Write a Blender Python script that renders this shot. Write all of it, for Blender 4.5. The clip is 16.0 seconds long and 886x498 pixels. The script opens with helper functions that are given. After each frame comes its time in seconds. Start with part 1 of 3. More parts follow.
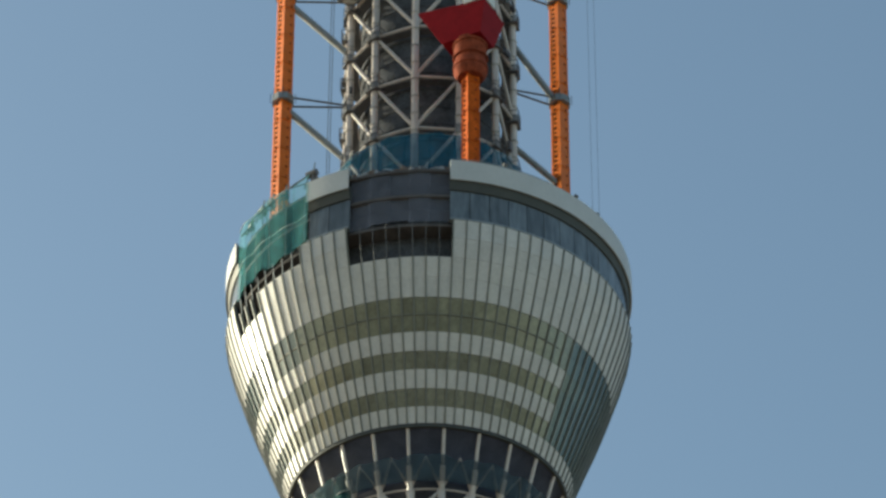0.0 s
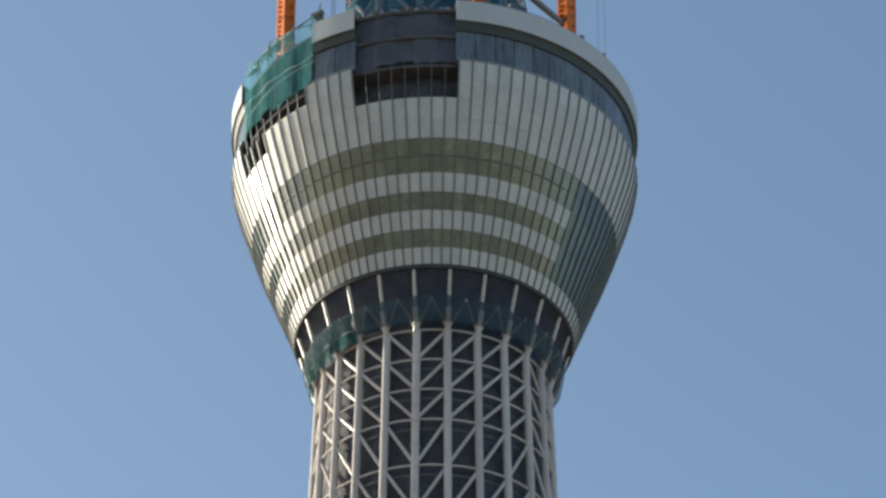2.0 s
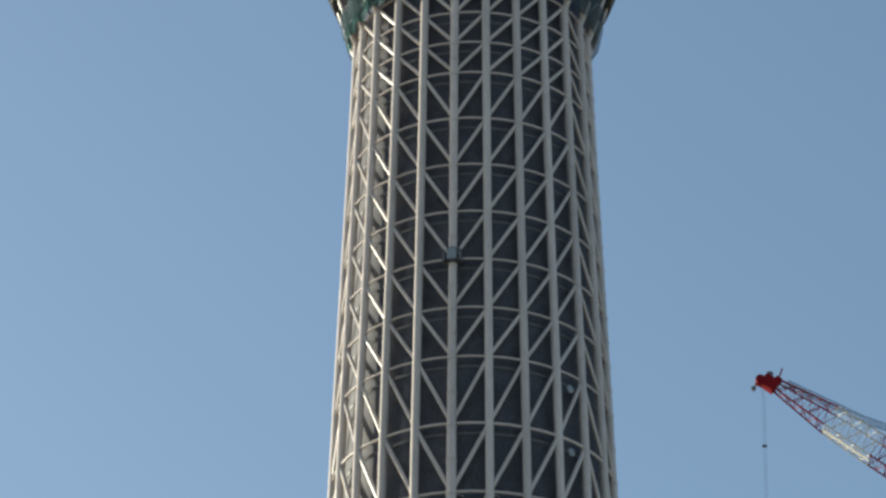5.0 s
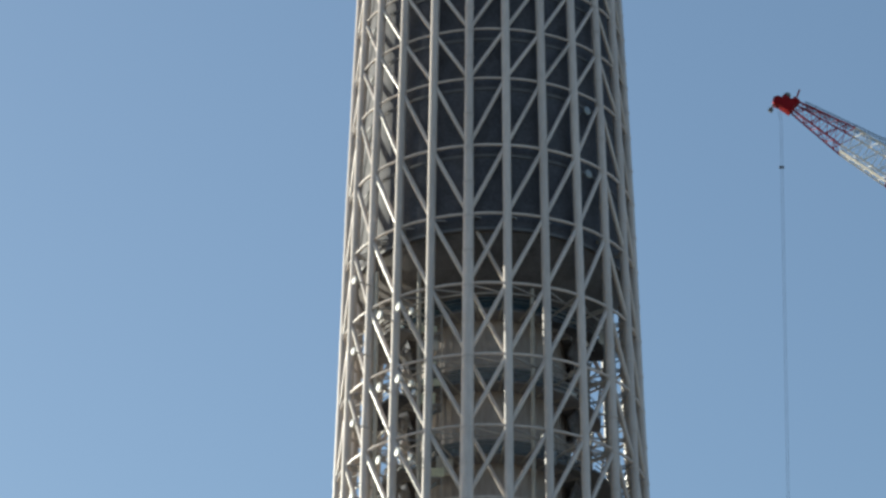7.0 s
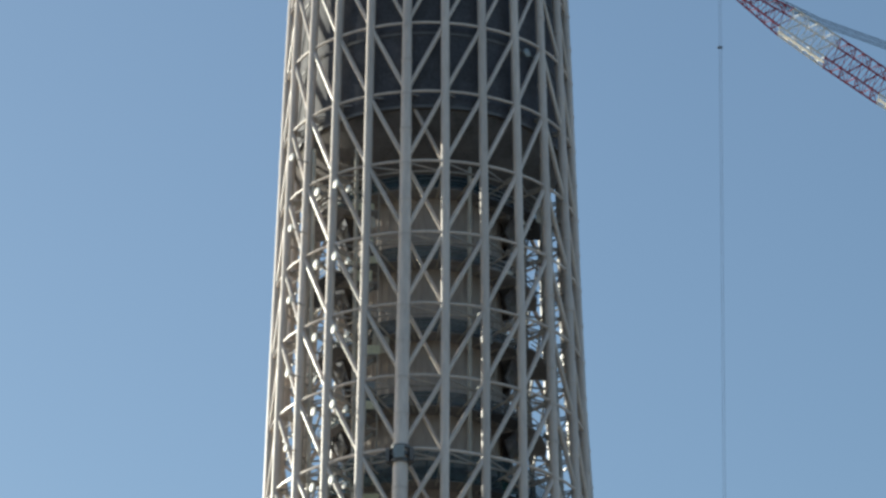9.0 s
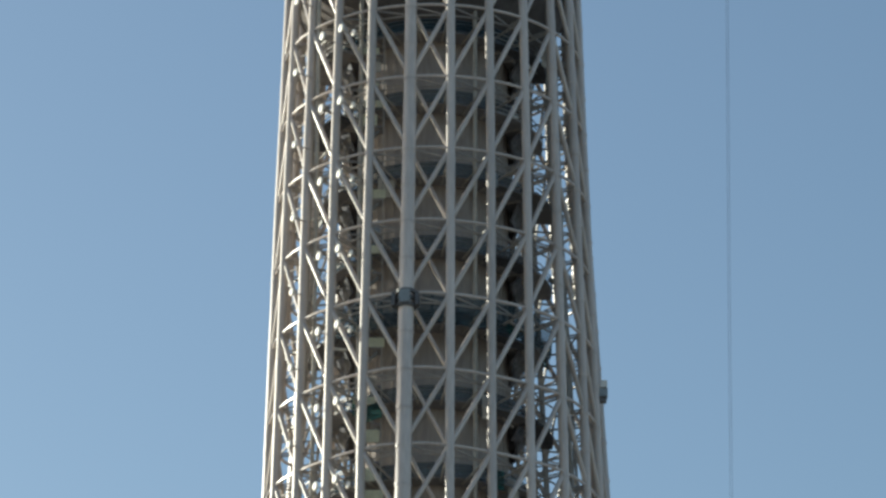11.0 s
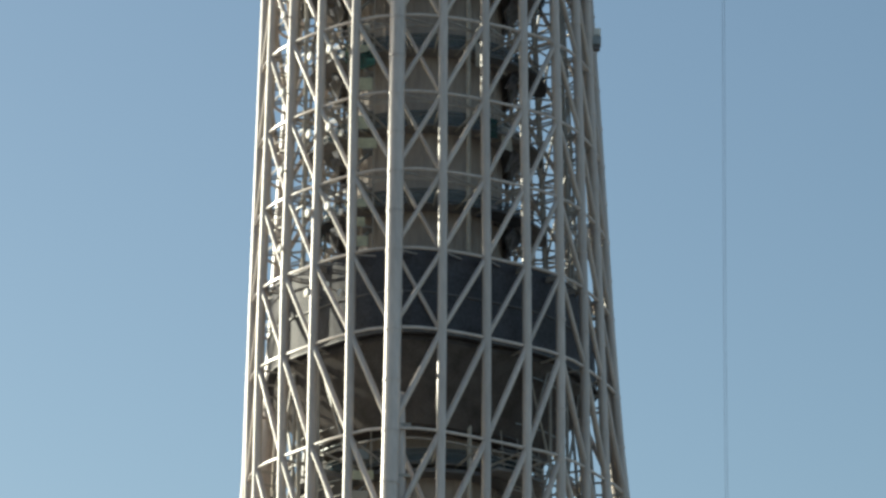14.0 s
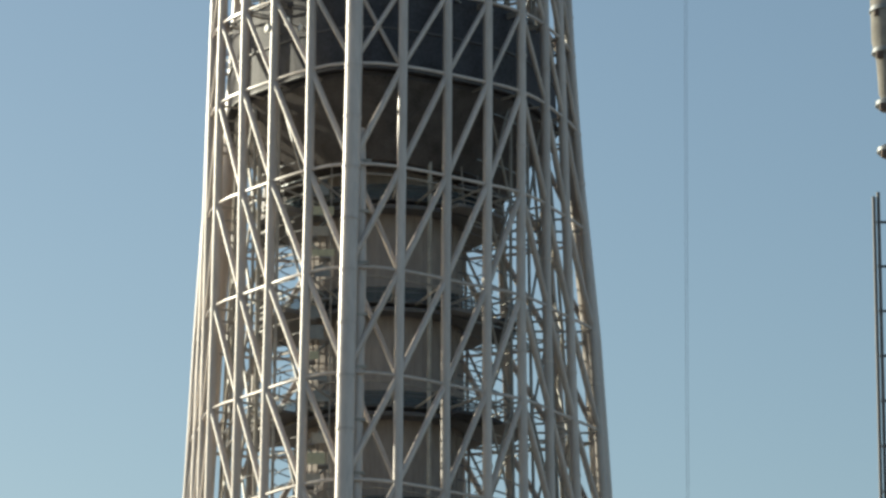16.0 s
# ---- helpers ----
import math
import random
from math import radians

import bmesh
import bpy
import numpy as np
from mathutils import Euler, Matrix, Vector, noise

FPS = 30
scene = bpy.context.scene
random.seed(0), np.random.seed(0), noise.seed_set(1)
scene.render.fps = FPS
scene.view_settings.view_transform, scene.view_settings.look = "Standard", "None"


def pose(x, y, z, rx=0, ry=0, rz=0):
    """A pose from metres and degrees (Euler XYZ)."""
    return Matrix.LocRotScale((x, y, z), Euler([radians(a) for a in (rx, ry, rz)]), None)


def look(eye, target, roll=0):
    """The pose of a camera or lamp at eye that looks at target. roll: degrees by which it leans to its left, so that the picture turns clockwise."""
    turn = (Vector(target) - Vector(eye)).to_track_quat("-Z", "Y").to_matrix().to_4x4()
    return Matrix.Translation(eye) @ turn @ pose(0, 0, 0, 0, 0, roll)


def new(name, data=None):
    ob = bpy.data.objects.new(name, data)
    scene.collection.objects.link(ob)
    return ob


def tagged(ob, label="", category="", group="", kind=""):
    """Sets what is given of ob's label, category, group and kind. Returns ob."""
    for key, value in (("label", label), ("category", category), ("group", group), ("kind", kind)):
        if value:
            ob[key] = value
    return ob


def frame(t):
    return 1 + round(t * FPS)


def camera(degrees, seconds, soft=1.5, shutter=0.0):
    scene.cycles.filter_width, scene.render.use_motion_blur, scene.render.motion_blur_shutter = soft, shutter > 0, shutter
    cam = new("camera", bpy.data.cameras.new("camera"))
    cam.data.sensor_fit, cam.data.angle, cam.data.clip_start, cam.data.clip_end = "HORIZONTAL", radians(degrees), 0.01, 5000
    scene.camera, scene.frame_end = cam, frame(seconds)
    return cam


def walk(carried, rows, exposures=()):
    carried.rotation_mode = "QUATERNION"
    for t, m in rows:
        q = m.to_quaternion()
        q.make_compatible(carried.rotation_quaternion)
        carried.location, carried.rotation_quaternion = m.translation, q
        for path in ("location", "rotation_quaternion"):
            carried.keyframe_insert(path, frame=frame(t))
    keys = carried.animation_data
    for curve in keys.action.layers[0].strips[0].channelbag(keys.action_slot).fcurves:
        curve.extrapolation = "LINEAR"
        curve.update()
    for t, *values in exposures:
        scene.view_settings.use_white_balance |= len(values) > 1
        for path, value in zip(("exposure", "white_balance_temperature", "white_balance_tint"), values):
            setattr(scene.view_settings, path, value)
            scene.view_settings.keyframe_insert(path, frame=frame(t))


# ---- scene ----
cam = camera(12.43, 16.0, soft=2.8)
EYE = Vector((0.0, -477.0, 1.6))
FOCAL = 7200.0

# time, sideways aim off the tower's axis, elevation in degrees
AIM = [
    (0.0, 24.6, 38.02), (0.5, 16.2, 36.972), (1.0, 21.7, 36.497), (1.5, 27.4, 36.339), (2.0, 15.5, 35.778),
    (2.5, 3.8, 35.412), (3.0, -25.1, 34.447), (3.5, -53.9, 33.792), (4.0, -59.7, 32.758), (4.5, -15.2, 31.808),
    (5.0, -52.1, 30.895), (5.2, -58.5, 30.298), (7.3, -84.3, 26.832), (7.5, -44.2, 26.744), (8.0, -54.4, 25.995),
    (8.5, 0.5, 25.597), (9.0, 27.5, 25.262), (9.2, 18.8, 24.763), (11.3, 19.1, 22.531), (11.5, 41.1, 22.055),
    (12.0, 38.3, 21.296), (12.5, 39.4, 20.497), (13.0, 60.3, 19.839), (13.5, 48.3, 18.922), (14.0, 33.4, 18.112),
    (14.5, 33.7, 17.005), (15.0, 63.6, 16.006), (15.5, 92.0, 15.341), (16.0, 105.4, 14.400),
]
ROLL = 0.15


def aim(side, up):
    way = Vector((side / FOCAL, math.cos(radians(up)), math.sin(radians(up))))
    return look(EYE, EYE + 400 * way, ROLL)


walk(cam, [(t, aim(s, u)) for t, s, u in AIM], exposures=[
    (0.0, 1.07, 6600, -3), (1.0, 1.05, 6330, 4.5), (3.5, 1.1, 6230, 5.5), (5.0, 0.95, 6230, 2), (7.5, 0.83, 5930, 2.5),
    (9.0, 0.8, 5950, 2), (12.0, 0.7, 6150, 1), (14.5, 0.64, 6280, 0.5), (16.0, 0.575, 6400, 1.5)])

# ---- light ----
SUN_AZ, SUN_EL = radians(-117.5), radians(18.5)  # from the side that faces the camera towards -x
sun_way = Vector((math.sin(SUN_AZ) * math.cos(SUN_EL), -math.cos(SUN_AZ) * math.cos(SUN_EL), math.sin(SUN_EL)))
world = bpy.data.worlds.new("sky")
scene.world = world
world.use_nodes = True
wn = world.node_tree
wn.nodes.clear()
sky = wn.nodes.new("ShaderNodeTexSky")
sky.sky_type = "NISHITA"
sky.sun_disc = False
sky.sun_elevation = SUN_EL
sky.sun_rotation = math.atan2(sun_way.x, sun_way.y)
sky.altitude = 0
sky.air_density, sky.dust_density, sky.ozone_density = 1.0, 1.4, 1.0
bg = wn.nodes.new("ShaderNodeBackground")
bg.inputs["Strength"].default_value = 0.084
wout = wn.nodes.new("ShaderNodeOutputWorld")
wn.links.new(sky.outputs[0], bg.inputs[0])
wn.links.new(bg.outputs[0], wout.inputs[0])

sun_data = bpy.data.lights.new("sun", "SUN")
sun_data.energy, sun_data.angle, sun_data.color = 2.9, radians(0.53), (1.0, 0.90, 0.74)
sun = new("sun", sun_data)
sun.matrix_world = look(sun_way * 900, (0, 0, 0))


# ---- materials ----
def paint(name, base, rough=0.5, metal=0.0, vary=0.12, scale=0.5, fine=6.0, bump=0.02, spec=0.5, per_piece=0.0, alpha=1.0, streak=False, gloss_vary=0.0):
    """A painted or bare surface: large stains, fine grain, a little relief, and some difference from piece to piece."""
    m = bpy.data.materials.new(name)
    m.use_nodes = True
    t = m.node_tree
    b = t.nodes["Principled BSDF"]
    b.inputs["Roughness"].default_value, b.inputs["Metallic"].default_value = rough, metal
    b.inputs["Specular IOR Level"].default_value = spec
    b.inputs["Alpha"].default_value = alpha
    geo = t.nodes.new("ShaderNodeNewGeometry")
    mapping = t.nodes.new("ShaderNodeMapping")
    mapping.inputs["Scale"].default_value = (1, 1, 0.2) if streak else (1, 1, 1)
    t.links.new(geo.outputs["Position"], mapping.inputs[0])
    big = t.nodes.new("ShaderNodeTexNoise")
    big.inputs["Scale"].default_value, big.inputs["Detail"].default_value = scale, 5
    small = t.nodes.new("ShaderNodeTexNoise")
    small.inputs["Scale"].default_value, small.inputs["Detail"].default_value = fine, 3
    t.links.new(mapping.outputs[0], big.inputs["Vector"])
    t.links.new(mapping.outputs[0], small.inputs["Vector"])
    add = t.nodes.new("ShaderNodeMath")
    add.operation = "ADD"
    t.links.new(big.outputs[0], add.inputs[0])
    t.links.new(small.outputs[0], add.inputs[1])
    span = t.nodes.new("ShaderNodeMapRange")
    span.inputs["From Min"].default_value, span.inputs["From Max"].default_value = 0.6, 1.4
    span.inputs["To Min"].default_value, span.inputs["To Max"].default_value = 1 - 1.6 * vary, 1 + vary
    t.links.new(add.outputs[0], span.inputs[0])
    info = t.nodes.new("ShaderNodeObjectInfo")
    piece = t.nodes.new("ShaderNodeMapRange")
    piece.inputs["To Min"].default_value, piece.inputs["To Max"].default_value = 1 - per_piece, 1 + per_piece * 0.6
    t.links.new(info.outputs["Random"], piece.inputs[0])
    mul = t.nodes.new("ShaderNodeMath")
    mul.operation = "MULTIPLY"
    t.links.new(span.outputs[0], mul.inputs[0])
    t.links.new(piece.outputs[0], mul.inputs[1])
    col = t.nodes.new("ShaderNodeVectorMath")
    col.operation = "SCALE"
    col.inputs[0].default_value = base
    t.links.new(mul.outputs[0], col.inputs["Scale"])
    t.links.new(col.outputs[0], b.inputs["Base Color"])
    if gloss_vary:
        gloss = t.nodes.new("ShaderNodeMapRange")
        gloss.inputs["To Min"].default_value, gloss.inputs["To Max"].default_value = rough - gloss_vary, rough + gloss_vary
        twist = t.nodes.new("ShaderNodeMath")
        twist.operation = "FRACT"
        many = t.nodes.new("ShaderNodeMath")
        many.operation = "MULTIPLY"
        many.inputs[1].default_value = 17.3
        t.links.new(info.outputs["Random"], many.inputs[0])
        t.links.new(many.outputs[0], twist.inputs[0])
        t.links.new(twist.outputs[0], gloss.inputs[0])
        t.links.new(gloss.outputs[0], b.inputs["Roughness"])
    if bump:
        bp = t.nodes.new("ShaderNodeBump")
        bp.inputs["Strength"].default_value, bp.inputs["Distance"].default_value = 0.3, bump
        t.links.new(small.outputs[0], bp.inputs["Height"])
        t.links.new(bp.outputs[0], b.inputs["Normal"])
    return m


STEEL = paint("white_steel_paint", (0.59, 0.52, 0.478), rough=0.31, spec=0.5, vary=0.14, scale=0.25, fine=2.5, per_piece=0.1, streak=True)
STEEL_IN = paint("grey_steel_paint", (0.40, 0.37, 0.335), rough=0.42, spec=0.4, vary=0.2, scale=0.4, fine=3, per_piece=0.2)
CLAD = paint("navy_cladding", (0.098, 0.098, 0.114), rough=0.5, spec=0.12, vary=0.3, scale=0.3, fine=3, per_piece=0.2)
CONCRETE = paint("core_concrete", (0.39, 0.345, 0.32), rough=0.8, vary=0.18, scale=0.2, fine=2, streak=True)
PANEL = paint("white_panel", (0.62, 0.60, 0.575), rough=0.45, metal=0.0, spec=0.5, gloss_vary=0.17, vary=0.09, scale=0.3, fine=2, per_piece=0.08)
PARAPET = paint("parapet_panel", (0.55, 0.55, 0.54), rough=0.4, vary=0.06, scale=0.3, fine=2)
BACKING = paint("panel_joint", (0.06, 0.062, 0.055), rough=0.6, vary=0.2)
FIN = paint("mullion_metal", (0.19, 0.19, 0.17), rough=0.5, vary=0.2, scale=0.5)
GLAZEBAR = paint("glazing_bar", (0.18, 0.18, 0.15), rough=0.6, vary=0.2)
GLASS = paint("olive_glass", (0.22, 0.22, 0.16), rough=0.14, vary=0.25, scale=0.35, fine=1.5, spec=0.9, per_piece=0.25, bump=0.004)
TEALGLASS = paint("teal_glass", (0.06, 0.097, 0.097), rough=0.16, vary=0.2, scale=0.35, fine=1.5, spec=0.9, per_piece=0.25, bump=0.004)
BLUEGLASS = paint("blue_glass", (0.135, 0.16, 0.185), rough=0.25, streak=True, vary=0.35, scale=0.5, fine=1.5, spec=0.55, per_piece=0.42, bump=0.01)
ORANGE = paint("orange_paint", (0.70, 0.165, 0.015), rough=0.42, spec=0.4, vary=0.15, scale=0.6, fine=4)
WORN = paint("worn_orange", (0.30, 0.068, 0.034), rough=0.8, spec=0.1, vary=0.4, scale=1.2, fine=5)
RED = paint("red_paint", (0.26, 0.011, 0.017), rough=0.55, spec=0.08, vary=0.15, scale=0.6, fine=4)
WHITE = paint("white_paint", (0.75, 0.74, 0.70), rough=0.45, vary=0.12, scale=0.6, fine=4)
COREBLUE = paint("blue_grey_sheet", (0.095, 0.1, 0.115), rough=0.8, spec=0.15, vary=0.4, scale=0.5, fine=3)
SLOT = paint("slot_shadow_steel", (0.012, 0.010, 0.008), rough=0.9, spec=0.05, vary=0.2)
BROWN = paint("brown_soffit", (0.12, 0.108, 0.105), rough=0.75, spec=0.2, vary=0.35, scale=0.4)
SHEET = paint("grey_sheeting", (0.36, 0.35, 0.325), rough=0.85, spec=0.2, vary=0.2, scale=0.6)
UNDER = paint("navy_soffit", (0.085, 0.1, 0.155), rough=0.7, spec=0.2, vary=0.3, scale=0.5)
WALK = paint("walkway_steel", (0.27, 0.26, 0.265), rough=0.6, vary=0.3, scale=0.6)
DARK = paint("dark_steel", (0.125, 0.122, 0.128), rough=0.5, vary=0.2, scale=1, fine=5)
GREY = paint("galvanised_steel", (0.28, 0.30, 0.31), rough=0.45, metal=0.3, vary=0.2, scale=1, fine=5)
CABLE = paint("cable_steel", (0.05, 0.06, 0.07), rough=0.9, spec=0.1, vary=0.1)
TEAL = paint("teal_net", (0.10, 0.40, 0.43), rough=0.8, spec=0.1, vary=0.45, scale=0.9, fine=5, alpha=0.18)
BLUENET = paint("blue_net", (0.03, 0.18, 0.29), rough=0.8, spec=0.1, vary=0.4, scale=0.7, fine=5, alpha=0.32)
TORN = paint("torn_teal_net", (0.016, 0.10, 0.10), rough=0.85, spec=0.1, vary=0.6, scale=0.7, fine=4, alpha=0.5)
DARKNET = paint("dark_green_net", (0.075, 0.12, 0.15), rough=0.85, spec=0.1, vary=0.5, scale=0.8, fine=4, alpha=0.42)
NAVYNET = paint("navy_net", (0.18, 0.19, 0.235), rough=0.85, spec=0.1, vary=0.3, scale=0.5, fine=4, alpha=0.48)
DARK_BAND = paint("dark_band_colour", (0.21, 0.215, 0.24), rough=0.8, spec=0.2, vary=0.5, scale=0.8, fine=3)
# orange with the shade below the crane platform put into the colour
SHADED_ORANGE = paint("shaded_orange", (0.60, 0.115, 0.015), rough=0.75, spec=0.1, vary=0.35, scale=0.7, fine=4)
RUSTY = paint("brown_rusty_steel", (0.16, 0.11, 0.085), rough=0.7, vary=0.4, scale=1.5, fine=6)
PIPE = paint("pipe_paint", (0.5, 0.47, 0.42), rough=0.65, spec=0.25, vary=0.2, scale=0.6, fine=4)
CREAM = paint("cream_panel", (0.62, 0.62, 0.46), rough=0.6, vary=0.2, scale=0.7, fine=4)
CITY = paint("city_ground", (0.25, 0.22, 0.182), rough=0.9, vary=0.4, scale=0.012, fine=0.08, bump=0.3)


# ---- mesh building ----
class Shape:
    """Vertices and faces of one mesh, from tubes, boxes and bent plates."""

    def __init__(self):
        self.v, self.f = [], []

    def tube(self, points, radii, n=8, closed=False, caps=True):
        base, k = len(self.v), len(points)
        points = [Vector(p) for p in points]
        if not isinstance(radii, (list, tuple)):
            radii = [radii] * k
        for i, p in enumerate(points):
            if closed:
                d = points[(i + 1) % k] - points[i - 1]
            else:
                d = points[min(i + 1, k - 1)] - points[max(i - 1, 0)]
            d.normalize()
            ref = Vector((0, 0, 1)) if abs(d.z) < 0.9 else Vector((0, 1, 0))
            a = d.cross(ref).normalized()
            b = d.cross(a)
            for q in range(n):
                w = 2 * math.pi * (q + 0.5) / n
                self.v.append(tuple(p + radii[i] * (math.cos(w) * a + math.sin(w) * b)))
        for i in range(k if closed else k - 1):
            j = (i + 1) % k
            for q in range(n):
                r = (q + 1) % n
                self.f.append((base + i * n + q, base + i * n + r, base + j * n + r, base + j * n + q))
        if caps and not closed:
            self.f.append(tuple(base + q for q in reversed(range(n))))
            self.f.append(tuple(base + (k - 1) * n + q for q in range(n)))
        return self

    def box(self, m, sx, sy, sz):
        base = len(self.v)
        for x in (-0.5, 0.5):
            for y in (-0.5, 0.5):
                for z in (-0.5, 0.5):
                    self.v.append(tuple(m @ Vector((x * sx, y * sy, z * sz))))
        for q in ((0, 1, 3, 2), (4, 6, 7, 5), (0, 4, 5, 1), (2, 3, 7, 6), (0, 2, 6, 4), (1, 5, 7, 3)):
            self.f.append(tuple(base + i for i in q))
        return self

    def turn(self, profile, a0=-180.0, a1=180.0, n=96):
        """A surface swept round the z axis from angle a0 to a1; profile: a closed loop of (radius, z)."""
        base, k = len(self.v), len(profile)
        whole = abs(a1 - a0) >= 359.9
        for i in range(n if whole else n + 1):
            a = a0 + (a1 - a0) * i / n
            for r, z in profile:
                self.v.append(tuple(round_at(a, r, z)))
        rows = n if whole else n + 1
        for i in range(n):
            j = (i + 1) % rows
            for q in range(k):
                r = (q + 1) % k
                self.f.append((base + i * k + q, base + i * k + r, base + j * k + r, base + j * k + q))
        if not whole:
            self.f.append(tuple(base + q for q in reversed(range(k))))
            self.f.append(tuple(base + n * k + q for q in range(k)))
        return self

    def mesh(self, name, material, smooth=False):
        me = bpy.data.meshes.new(name)
        me.from_pydata(self.v, [], self.f)
        me.materials.append(material)
        bm = bmesh.new()
        bm.from_mesh(me)
        bmesh.ops.recalc_face_normals(bm, faces=bm.faces)
        bm.to_mesh(me)
        bm.free()
        if smooth:
            me.shade_smooth()
            me.set_sharp_from_angle(angle=radians(50))
        return me


def round_at(a, r, z):
    """The place at radius r and height z, a degrees to the right of the side that faces the camera."""
    return Vector((r * math.sin(radians(a)), -r * math.cos(radians(a)), z))


def thing(name, label, category, at=(0, 0, 0), group="", kind=""):
    ob = new(name)
    ob.location = at
    ob.empty_display_size = 0.5
    return tagged(ob, label, category, group, kind)


def part(name, shape, material, parent, label="", smooth=False, kind=""):
    me = shape if isinstance(shape, bpy.types.Mesh) else shape.mesh(name, material, smooth)
    ob = new(name, me)
    ob.parent = parent
    if parent.parent is None:
        ob.matrix_parent_inverse = parent.matrix_basis.inverted()
    return tagged(ob, label, "", "", kind)


# ---- the ground ----
s = Shape()
s.v.append((0, 0, 0))
for ring_r in (60, 400, 1500, 4000):
    for i in range(48):
        w = 2 * math.pi * i / 48
        s.v.append((ring_r * math.cos(w), ring_r * math.sin(w), 0.0))
for i in range(48):
    j = (i + 1) % 48
    s.f.append((0, 1 + i, 1 + j))
    for k in range(3):
        s.f.append((1 + k * 48 + i, 1 + k * 48 + 48 + i, 1 + k * 48 + 48 + j, 1 + k * 48 + j))
tagged(new("ground", s.mesh("ground", CITY)), "flat pale grey city ground round the tower", "ground", kind="structure")

# ---- the lattice of the shaft ----
LEG = -8.4  # the corner leg's direction, degrees
LEVELS = [320, 315, 310, 305, 297.5, 290, 282.5, 275, 267.5, 260] + [250 - 10 * i for i in range(12)] + [127.5, 115, 102.5, 90, 77.5, 65, 52.5, 40, 27.5, 15, 0]
RADII = [(0, 29.0), (50, 25.9), (88, 23.75), (117, 22.9), (146, 22.0), (173, 21.1), (219, 19.4), (253, 18.5), (300, 16.8), (320, 16.2)]
CORNER = [(0, 0.2), (88, 0.13), (117, 0.108), (146, 0.061), (173, 0.044), (215, 0.0), (400, 0.0)]

SPREAD = [(-6, 0), (-4, 0.4), (-3, 0.2), (-2, 0.3), (-1, 2.1), (0, 1.2), (1, 1.1), (2, 1.5), (3, 1.5), (4, -1.2), (5, -1.5), (7, 0)]  # degrees, near the corner


def between(table, z):
    return float(np.interp(z, [a for a, _ in table], [b for _, b in table]))


def node(j, z, inset=0.0, scale=1.0):
    """Where column j stands at height z: a circle above that turns into a rounded triangle below."""
    k = between(CORNER, z)
    a = radians(15.0 * j)
    th = a - 0.53 * k * math.sin(3 * a)
    r = between(RADII, z) * (1 + k * math.cos(3 * th) + 0.35 * k * math.cos(6 * th) + 0.4 * k * max(0.0, math.cos(3 * th)) ** 3) * scale - inset
    spread = min(1.0, max(0.0, (170 - z) / 50)) * between(SPREAD, (j + 12) % 24 - 12)
    return round_at(LEG + math.degrees(th) - 1.2 * min(1.0, max(0.0, (170 - z) / 60)) + spread, r, z)


def leg_size(z):
    return float(np.interp(z, [95, 120, 145, 185, 205, 231, 262], [1.1, 1.05, 1.03, 0.98, 0.88, 0.74, 0.57]))


tower = thing("lattice_tower", "white painted steel lattice tower of tubular columns, rings and diagonals", "tower")
for j in range(24):
    pts = [node(j, z) for z in LEVELS]
    rad = [leg_size(z) * (between([(120, 1.15), (160, 1.0)], z) if j else 1.0) for z in LEVELS] if j % 8 == 0 else [0.57] * len(LEVELS)
    part("column", Shape().tube(pts, rad, n=12), STEEL, tower, "thicker corner leg tube" if j % 8 == 0 else "", smooth=True)
part("twin_leg", Shape().tube([node(0, z, scale=0.965) + Vector((between([(118, 1.25), (132, 0.75)], z), 0, 0)) for z in [132.0] + LEVELS[22:]], 0.66, n=12), STEEL, tower, "second tube behind the corner leg", smooth=True)
for z in np.arange(128, 62, -6.2):
    c = node(0, z, scale=0.98)
    part("leg_link", Shape().box(Matrix.Translation(c + Vector((1.0, 0, 0))), 2.5, 0.5, 0.35), STEEL_IN, tower)
for z in LEVELS[:-1]:
    pts = [node(j * 0.5, z) for j in range(48)]
    part("ring", Shape().tube(pts, 0.17 if z > 255 else 0.2, n=6, closed=True), STEEL, tower, smooth=True)

for j in (0, 4, 5, 6, 7, 8):
    for i in range(25):
        for f in (0.0, 0.5):
            z = LEVELS[i] + (LEVELS[i + 1] - LEVELS[i]) * f - 0.4
            r = (leg_size(z) if j % 8 == 0 else 0.57) + 0.07
            c, d = node(j, z), node(j, z - 0.3)
            part("flange", Shape().tube([c, d], r, n=12), STEEL, tower, smooth=True)

braces = Shape()
for i in range(len(LEVELS) - 1):
    za, zb = LEVELS[i], LEVELS[i + 1]
    rb = 0.27 if za > 255 else 0.31 if za > 141 else 0.38
    for j in range(-12, 12):
        down = (j % 8) < 4
        a = node(j + 1 if down else j, za)
        b = node(j if down else j + 1, zb)
        if -6 <= j < 6 and za > 78:
            part("brace", Shape().tube([a, b], rb, n=8), STEEL, tower, smooth=True)
        else:
            braces.tube([a, b], rb, n=6)
part("brace_far_side", braces, STEEL, tower, smooth=True, kind="stuff")

# ---- the core and the floors inside ----
core = thing("core_shaft", "grey-brown concrete core shaft inside the lattice, with seams", "core shaft")
part("shaft_wall", Shape().turn([(9.6, 0), (9.6, 330), (9.0, 330), (9.0, 0)], n=48), CONCRETE, core, smooth=True)
for i in range(48):
    part("rib", Shape().tube([round_at(7.5 * i, 9.62, 0), round_at(7.5 * i, 9.62, 329)], 0.07, n=4), CONCRETE, core)
for z in LEVELS[10:28]:
    part("seam", Shape().turn([(9.75, z - 0.25), (9.75, z + 0.25), (9.55, z + 0.25), (9.55, z - 0.25)], n=48), DARK, core)

